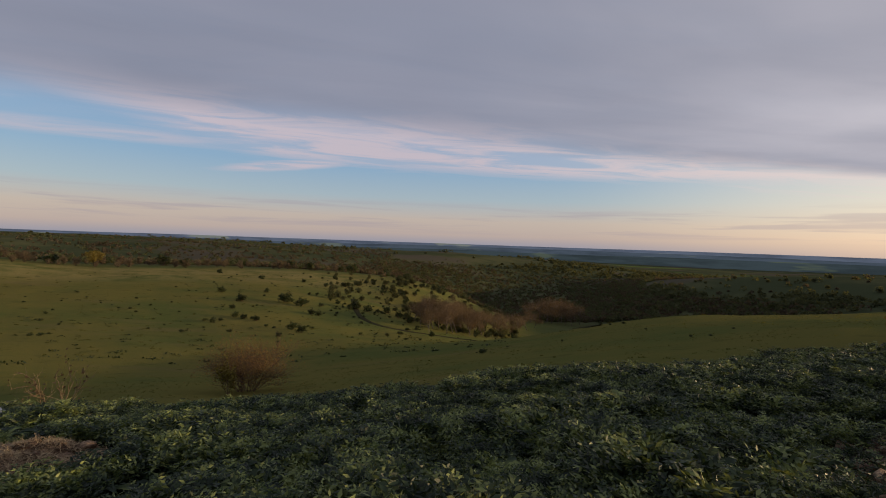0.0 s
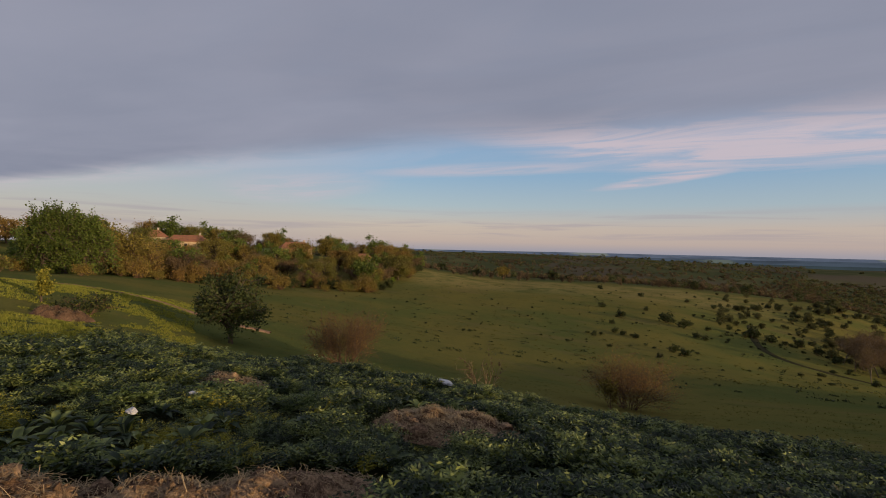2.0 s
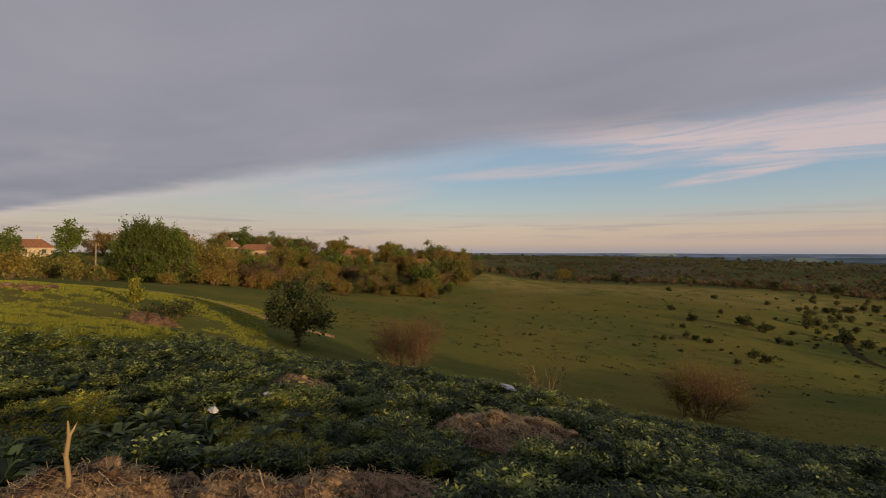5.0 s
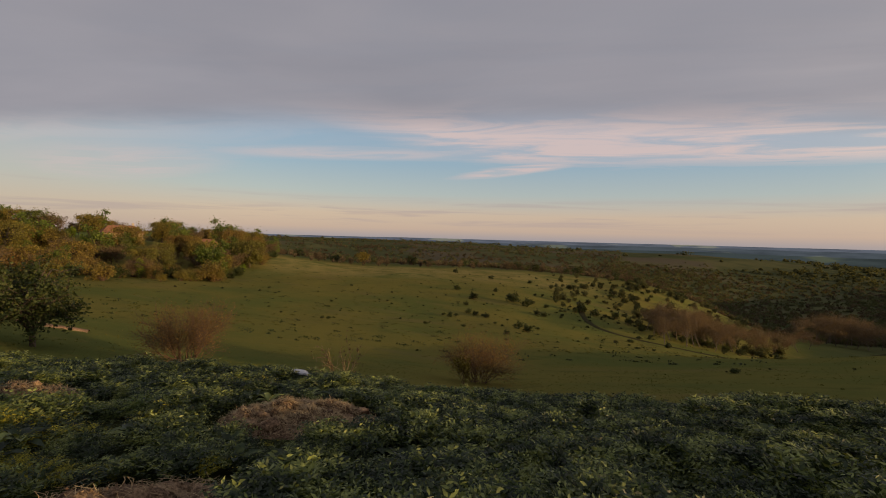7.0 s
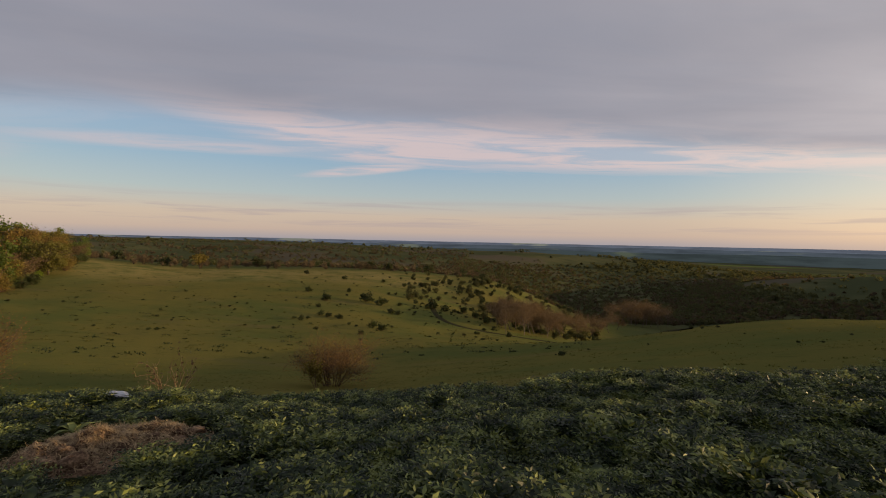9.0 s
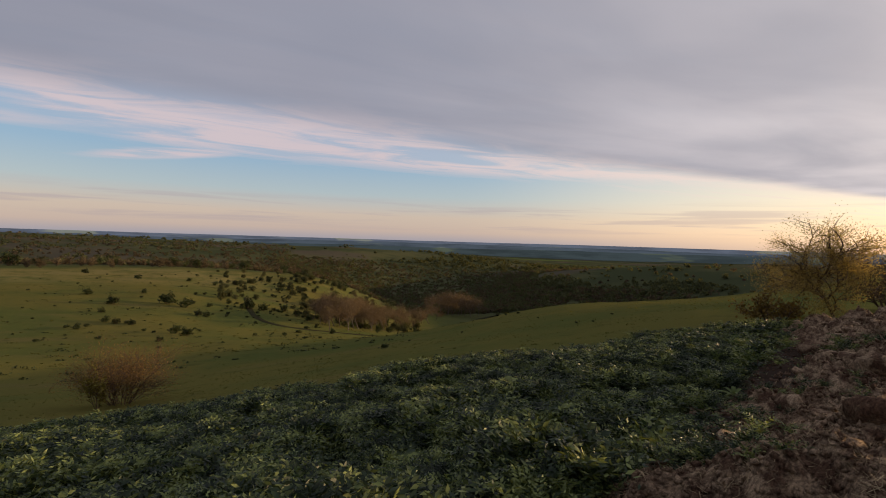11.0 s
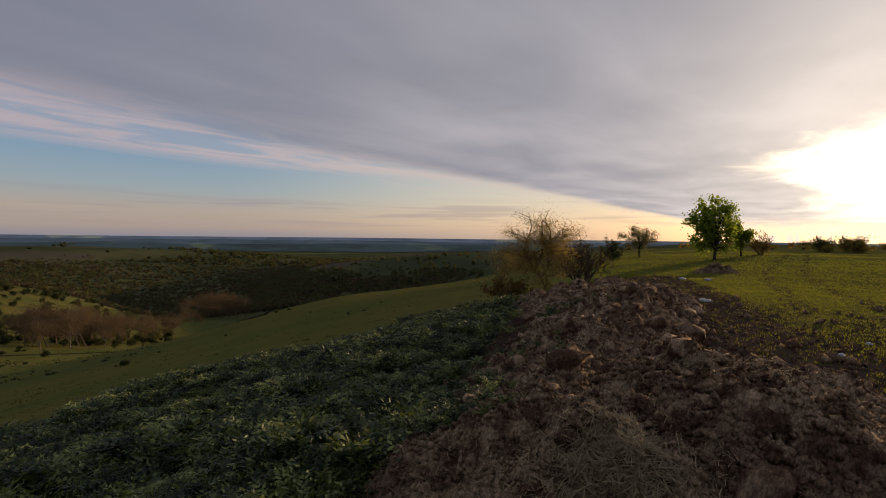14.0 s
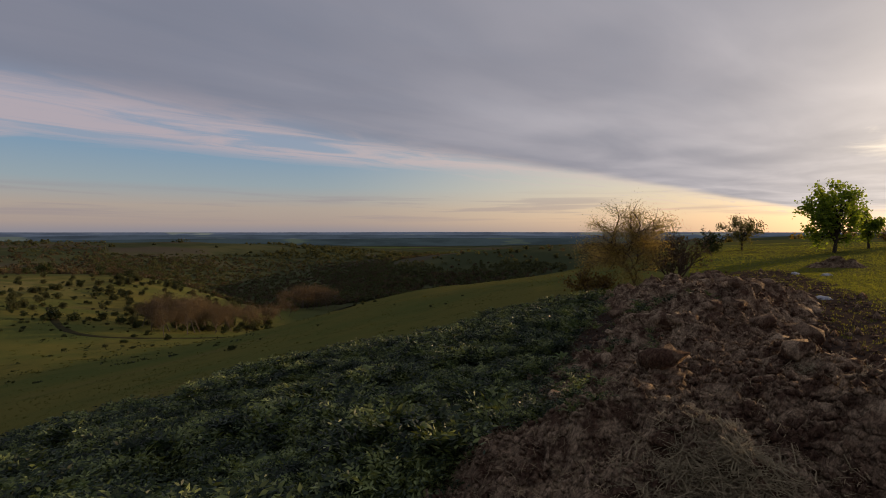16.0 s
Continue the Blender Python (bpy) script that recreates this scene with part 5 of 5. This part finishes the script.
rng = np.random.default_rng(90)
heap = new("manure_heap")
tagged(heap, "long heap of dark clotted farmyard manure with straw in it", "manure heap")
heap_angle = math.atan2(9.4 - 0.65, 14.5 - 2.3)
part("heap_body", field_mesh("heap_body", 8.4, 5.0, heap_angle, 9.4, 3.0, 0.036, heap_rise, DUNG), heap)
spots = []
while len(spots) < 290:
    s, w = rng.uniform(0.2, 15.0), rng.normal() * 1.0
    x = 2.3 + s * math.cos(heap_angle) - w * math.sin(heap_angle)
    y = 0.65 + s * math.sin(heap_angle) + w * math.cos(heap_angle)
    if heap_rise(np.array(x), np.array(y)) > 0.05 and math.hypot(x, y) > 2.4:
        spots.append((x, y))
scatter_clods(heap, rng, spots, heap_rise, CLODS, 0.05, 0.25)
s, w = 14 * rng.uniform(0, 1, 34000) ** 1.9, rng.normal(size=34000) * 1.2
sx, sy = 2.3 + s * math.cos(heap_angle) - w * math.sin(heap_angle), 0.65 + s * math.sin(heap_angle) + w * math.cos(heap_angle)
ok = (heap_rise(sx, sy) > 0.0) & (waves(sx, sy, 1.1, 77, 2) > -0.15)
straws("straw_litter", rng, sx[ok], sy[ok], heap_rise, 0.075, STRAW, "loose weathered straw over the manure", heap, 0.014, 0.0016)



def crumbs(name, x, y, rise, small, large, mat, parent):
    """Crumbled dung: many small angular lumps, joined."""
    n = len(x)
    six = np.array([(1, 0, 0), (-1, 0, 0), (0, 1, 0), (0, -1, 0), (0, 0, 1), (0, 0, -1)], float)
    size = small + (large - small) * rng.uniform(0, 1, n) ** 2
    v = six[None] * rng.uniform(0.5, 1.2, (n, 6, 1)) + rng.normal(size=(n, 6, 3)) * 0.25
    v = v * size[:, None, None] + np.stack([x, y, ground_z(x, y) + rise(x, y) + 0.3 * size], -1)[:, None, :]
    tri = np.array([(0, 2, 4), (2, 1, 4), (1, 3, 4), (3, 0, 4), (2, 0, 5), (1, 2, 5), (3, 1, 5), (0, 3, 5)])
    tagged(part(name, mesh_from(name, v.reshape(-1, 3), (np.arange(n)[:, None, None] * 6 + tri).reshape(-1, 3), mat, True), parent), kind="stuff")


s, w = 14.5 * rng.uniform(0, 1, 42000) ** 1.9, rng.normal(size=42000) * 1.25
sx, sy = 2.3 + s * math.cos(heap_angle) - w * math.sin(heap_angle), 0.65 + s * math.sin(heap_angle) + w * math.cos(heap_angle)
ok = heap_rise(sx, sy) > -0.03
crumbs("crumb_layer", sx[ok], sy[ok], heap_rise, 0.006, 0.042, DUNG, heap)


ca, cd = rng.uniform(-108, -12, 26000), np.exp(rng.uniform(np.log(2.4), np.log(30), 26000))
cx, cy = at(ca, cd)
ok = (zones(cx, cy)[0] > rng.uniform(0.25, 0.75, len(cx))) & (heap_rise(cx, cy) < 0.0)
bare = new("soil_crumbs")
tagged(bare, "crumbled dark soil and dung on the bare ground beside the heap", "soil")
crumbs("crumb_layer", cx[ok], cy[ok], lambda x, y: 0 * x, 0.008, 0.05, SOIL, bare)
ok &= rng.uniform(0, 1, len(cx)) < 0.06
crumbs("lump_layer", cx[ok], cy[ok], lambda x, y: 0 * x, 0.04, 0.14, DUNG, bare)


def bunch(az, dist, radius, count):
    cx, cy = at(az, dist)
    return cx + rng.normal(size=count) * radius, cy + rng.normal(size=count) * radius


for az, dist, radius, count in ((-60.5, 2.7, 0.17, 1900), (-74.0, 2.75, 0.07, 130), (-66.3, 4.6, 0.09, 160), (-71.5, 5.3, 0.15, 160)):
    bx, by = bunch(az, dist, radius, count)
    straws("straw_mat", rng, bx, by, heap_rise, 0.14, PALESTRAW, "matted pale straw lying on the manure", heap, 0.03, 0.0022)


def make_pile(name, k, mat, label, clods):
    _, az, dist, along, across, tall = PILES[k]
    cx, cy = at(az, dist)
    a = radians(az)

    def rise(x, y):
        u = (x - cx) * -math.sin(a) + (y - cy) * math.cos(a)
        w = (x - cx) * math.cos(a) + (y - cy) * math.sin(a)
        t = 1 - np.hypot(u / along, w / across) ** 1.8
        return np.where(t > 0, tall * np.maximum(t, 0) ** 0.8, 0.3 * t) + lumps(x, y, 11 + k) * np.clip(t + 0.4, 0, 1) * min(0.6, tall * 1.6)

    root = tagged(new(name), label, "heap")
    part("heap_body", field_mesh("heap_body", cx, cy, a + math.pi / 2, along * 1.15, across * 1.15, 0.036 if dist < 12 else 0.06, rise, mat), root)
    r = np.random.default_rng(300 + k)
    out = []
    for _ in range(clods * 3):
        x, y = cx + r.normal() * across * 0.45, cy + r.normal() * across * 0.45
        if rise(np.array(x), np.array(y)) > 0.06 and len(out) < clods:
            out.append((x, y))
    scatter_clods(root, r, out, rise, HAY_CLODS if mat is HAY else CLODS, 0.04, 0.16)
    n = int(5200 * along * across)
    x, y = cx + r.normal(size=n) * across * 0.5, cy + r.normal(size=n) * across * 0.5
    ok = (rise(x, y) > -0.02) & (np.hypot(x, y) > 2.0)
    crumbs("crumb_layer", x[ok], y[ok], rise, 0.004, 0.026, mat, root)
    n = int(6500 * along * across)
    x, y = cx + r.normal(size=n) * across * 0.5, cy + r.normal(size=n) * across * 0.5
    ok = rise(x, y) > 0.0
    straws("straw_litter", r, x[ok], y[ok], rise, 0.11, STRAW, "loose weathered straw", root, 0.02, 0.0018)
    return rise


left_rise = make_pile("straw_heap", 0, HAY, "low heap of old straw and dung beside the weeds", 90)
make_pile("dung_heap", 1, HAY, "small heap of reddish straw dung among green weeds", 26)
make_pile("dung_heap", 2, HAY, "small low heap of dung near the bank's brow", 14)
make_pile("soil_mound", 3, SOIL, "reddish mound of bare soil beside the sapling", 8)
make_pile("soil_mound", 4, DUNG, "dark mound of earth at the tree's foot", 10)

# a broken branch stuck in the straw heap
bx, by = at(88.8, 3.25)
bz = float(ground_z(bx, by) + left_rise(np.array(bx), np.array(by)))
v, f = tubes([([(0, 0, -0.12), (0.004, 0.012, 0.05), (-0.006, 0.0, 0.16), (0.006, 0.012, 0.26), (0.012, 0.006, 0.345)], [0.013, 0.013, 0.012, 0.011, 0.004]),
              ([(0.006, 0.012, 0.26), (0.02, 0.03, 0.30), (0.022, 0.045, 0.335)], [0.008, 0.006, 0.002]),
              ([(-0.006, 0.0, 0.16), (0.02, -0.015, 0.185), (0.035, -0.02, 0.19)], [0.006, 0.004, 0.001])], 7)
ob = new("broken_branch", mesh_from("broken_branch", v, f, STRAW, True))
ob.location = (bx, by, bz)
tagged(ob, "pale broken branch standing upright in the straw heap", "branch")


# ---- litter ----
def crumpled(name, az, dist, length, width, tall, mat, label, category, lift=0.0, seed=0):
    bm = bmesh.new()
    bmesh.ops.create_icosphere(bm, subdivisions=3, radius=1.0)
    for v in bm.verts:
        n = noise.turbulence(v.co * 1.7 + Vector((seed * 3.3, seed, 0)), 4, True)
        v.co *= 0.65 + 0.5 * n
        v.co = Vector((v.co.x * length, v.co.y * width, max(v.co.z, -0.25) * tall))
    me = bpy.data.meshes.new(name)
    bm.to_mesh(me)
    bm.free()
    me.materials.append(mat)
    x, y = at(az, dist)
    z = float(ground_z(x, y)) + max(0.0, float(heap_rise(np.array(x), np.array(y)))) * (math.hypot(x, y) < 14) * (az < -30)
    ob = new(name, me)
    ob.matrix_basis = pose(x, y, z + lift + 0.2 * tall, 0, 0, seed * 57)
    return tagged(ob, label, category)


for k, (az, dist, ln, wd, tall, lift) in enumerate([(76.0, 5.6, 0.08, 0.05, 0.04, 0.24), (70.4, 7.0, 0.06, 0.05, 0.03, 0.22), (94.0, 6.6, 0.05, 0.04, 0.02, 0.16), (42.6, 10.4, 0.30, 0.12, 0.05, 0.26),
                                               (-64.5, 15.6, 0.30, 0.14, 0.06, 0.0), (-67.4, 14.6, 0.2, 0.12, 0.07, 0.0), (-67.6, 24.0, 0.26, 0.14, 0.09, 0.0), (-65.2, 24.5, 0.3, 0.14, 0.08, 0.0),
                                               (-57.8, 24.0, 0.22, 0.14, 0.10, 0.0), (-80.6, 10.1, 0.055, 0.045, 0.04, 0.0), (-78.8, 8.7, 0.055, 0.045, 0.04, 0.0)]):
    crumpled("plastic_bag", az, dist, ln, wd, tall, PLASTIC, "crumpled white plastic bag lying on the ground", "litter", lift, k)
crumpled("black_film", -72.2, 2.5, 0.23, 0.15, 0.09, BLACK, "dark crumpled plastic film half buried in the manure", "litter", 0.035, 31)
for k, (az, dist) in enumerate([(90.2, 30.5), (91.0, 31.5), (92.0, 31.0), (92.8, 30.2), (88.9, 32.0), (90.6, 29.6), (93.5, 31.6)]):
    crumpled("rubble_lump", az, dist, 0.42, 0.28, 0.22, SOIL, "pale lump of rubble tipped on the grass", "rubble", 0.0, 40 + k)


# ---- the village ----
def box_mesh(name, size, mat, at_z=0.0):
    bm = bmesh.new()
    bmesh.ops.create_cube(bm, size=1.0)
    for v in bm.verts:
        v.co = Vector((v.co.x * size[0], v.co.y * size[1], (v.co.z + 0.5) * size[2] + at_z))
    me = bpy.data.meshes.new(name)
    bm.to_mesh(me)
    bm.free()
    me.materials.append(mat)
    return me


def make_house(az, dist, turn, wide, deep, wall_h, roof_h, wall, label, chimney=True, windows=3, category="house", name="house"):
    root = new(name)
    root.matrix_basis = stand(root, az, dist, turn=turn, sink=0.3)
    tagged(root, label, category)
    part("wall", box_mesh("wall", (wide, deep, wall_h + 0.3), wall), root)
    e, o = wide / 2 + 0.35, deep / 2 + 0.45
    z0, z1 = wall_h + 0.2, wall_h + 0.3 + roof_h
    v = [(-e, -o, z0), (e, -o, z0), (e, o, z0), (-e, o, z0), (-e + roof_h * 0.9, 0, z1), (e - roof_h * 0.9, 0, z1),
         (-e, -o, z0 + 0.16), (e, -o, z0 + 0.16), (e, o, z0 + 0.16), (-e, o, z0 + 0.16)]
    me = bpy.data.meshes.new("roof")
    me.from_pydata(v, [], [(3, 2, 1, 0), (0, 1, 7, 6), (1, 2, 8, 7), (2, 3, 9, 8), (3, 0, 6, 9), (6, 7, 5, 4), (8, 9, 4, 5), (7, 8, 5), (9, 6, 4)])
    me.materials.append(ROOFTILE)
    part("roof", me, root, "weathered red clay tile roof")
    if chimney:
        c = part("chimney", box_mesh("chimney", (0.6, 0.6, 1.6), WHITEWASH), root)
        c.location = (wide * 0.3, 0.6, z1 - 0.7)
    for side in (-1, 1):
        for k in range(windows):
            p = part("window", box_mesh("window", (1.1, 0.08, 1.3), PANE), root)
            p.location = ((k + 0.5) / windows * wide - wide / 2, side * (deep / 2 + 0.02), 1.1 + 0.3)
            fr = part("window_frame", box_mesh("window_frame", (1.3, 0.05, 0.1), WHITEWASH), p)
            fr.location = (0, side * 0.05, 1.3)


make_house(91.0, 196, 91 + 12, 14, 8, 3.0, 2.6, WHITEWASH, "low whitewashed village house with a red tiled roof")
make_house(70.6, 200, 70 - 8, 13, 8, 3.2, 2.4, PLASTER, "ochre village house with a red tiled roof and chimney")
make_house(74.2, 207, 74 + 14, 11, 8, 3.4, 2.6, WHITEWASH, "village house with a red roof behind garden trees")
make_house(59.6, 206, 60 + 10, 12, 8, 3.2, 2.6, PLASTER, "village house half hidden by trees with a red roof")
make_house(52.2, 200, 52 - 5, 8, 6, 3.0, 1.8, PLASTER, "small ochre outbuilding below the green trees", False, 2)
make_house(69.4, 160, 69 + 6, 13, 4, 2.2, 1.0, PLASTER, "long low shed with a tiled roof among the trees", False, 2, "shed", "shed")
make_house(95.0, 190, 95 - 15, 11, 8, 3.2, 2.4, PLASTER, "ochre village house with a tiled roof", True)
make_house(81.2, 195, 84 + 15, 12, 8, 3.2, 2.4, WHITEWASH, "whitewashed village house behind a tall green tree", True)


def make_pole(az, dist, tall):
    root = new("utility_pole")
    root.matrix_basis = stand(root, az, dist, turn=az, sink=0.2)
    tagged(root, "wooden utility pole with a short crossarm by the village", "pole", "utility poles")
    v, f = tubes([([(0, 0, 0), (0, 0, tall * 0.5), (0.03, 0, tall)], [0.16, 0.14, 0.11])], 8)
    part("pole", mesh_from("pole", v, f, POLEWOOD, True), root)
    part("crossarm", box_mesh("crossarm", (0.8, 0.08, 0.1), POLEWOOD, tall - 0.5), root)
    for k in (-0.35, 0.0, 0.35):
        v, f = tubes([([(k, 0, tall - 0.4), (k, 0, tall - 0.2)], [0.035, 0.03])], 6)
        part("insulator", mesh_from("insulator", v, f, PLASTIC, True), root)


make_pole(85.6, 92, 6.2)
make_pole(66.9, 180, 8.5)
make_pole(97.5, 110, 6.5)


# ---- the distance: glowing hills with blue haze painted in, beyond the land that is walked ----
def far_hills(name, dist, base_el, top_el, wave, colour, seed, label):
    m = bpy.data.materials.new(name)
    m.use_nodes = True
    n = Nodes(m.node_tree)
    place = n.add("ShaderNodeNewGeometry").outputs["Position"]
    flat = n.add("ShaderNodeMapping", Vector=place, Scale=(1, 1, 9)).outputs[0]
    # emission colour carries the haze, paler and bluer on the farther strips
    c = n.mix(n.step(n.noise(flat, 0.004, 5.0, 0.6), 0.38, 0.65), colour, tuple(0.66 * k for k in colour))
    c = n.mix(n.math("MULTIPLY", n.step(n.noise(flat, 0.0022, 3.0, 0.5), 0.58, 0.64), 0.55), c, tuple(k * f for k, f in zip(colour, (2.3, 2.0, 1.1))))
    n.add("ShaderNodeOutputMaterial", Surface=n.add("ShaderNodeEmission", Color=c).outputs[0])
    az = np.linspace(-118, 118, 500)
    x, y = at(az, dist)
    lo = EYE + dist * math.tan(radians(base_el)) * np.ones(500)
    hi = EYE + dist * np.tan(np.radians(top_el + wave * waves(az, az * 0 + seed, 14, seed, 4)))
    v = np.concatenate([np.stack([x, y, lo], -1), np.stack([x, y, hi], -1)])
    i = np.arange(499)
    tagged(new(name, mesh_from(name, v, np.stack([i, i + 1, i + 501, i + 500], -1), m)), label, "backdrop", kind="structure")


far_hills("backdrop_near", 2400, -2.2, -0.85, 0.16, (0.040, 0.055, 0.062), 1, "dark woods of the far plain, blue-green with painted haze")
far_hills("backdrop_middle", 3200, -2.0, -0.46, 0.12, (0.062, 0.080, 0.105), 2, "fields of the far plain with blue haze painted in")
far_hills("backdrop_far", 4300, -1.6, -0.10, 0.05, (0.10, 0.12, 0.165), 3, "hills on the horizon with pale blue haze painted in")
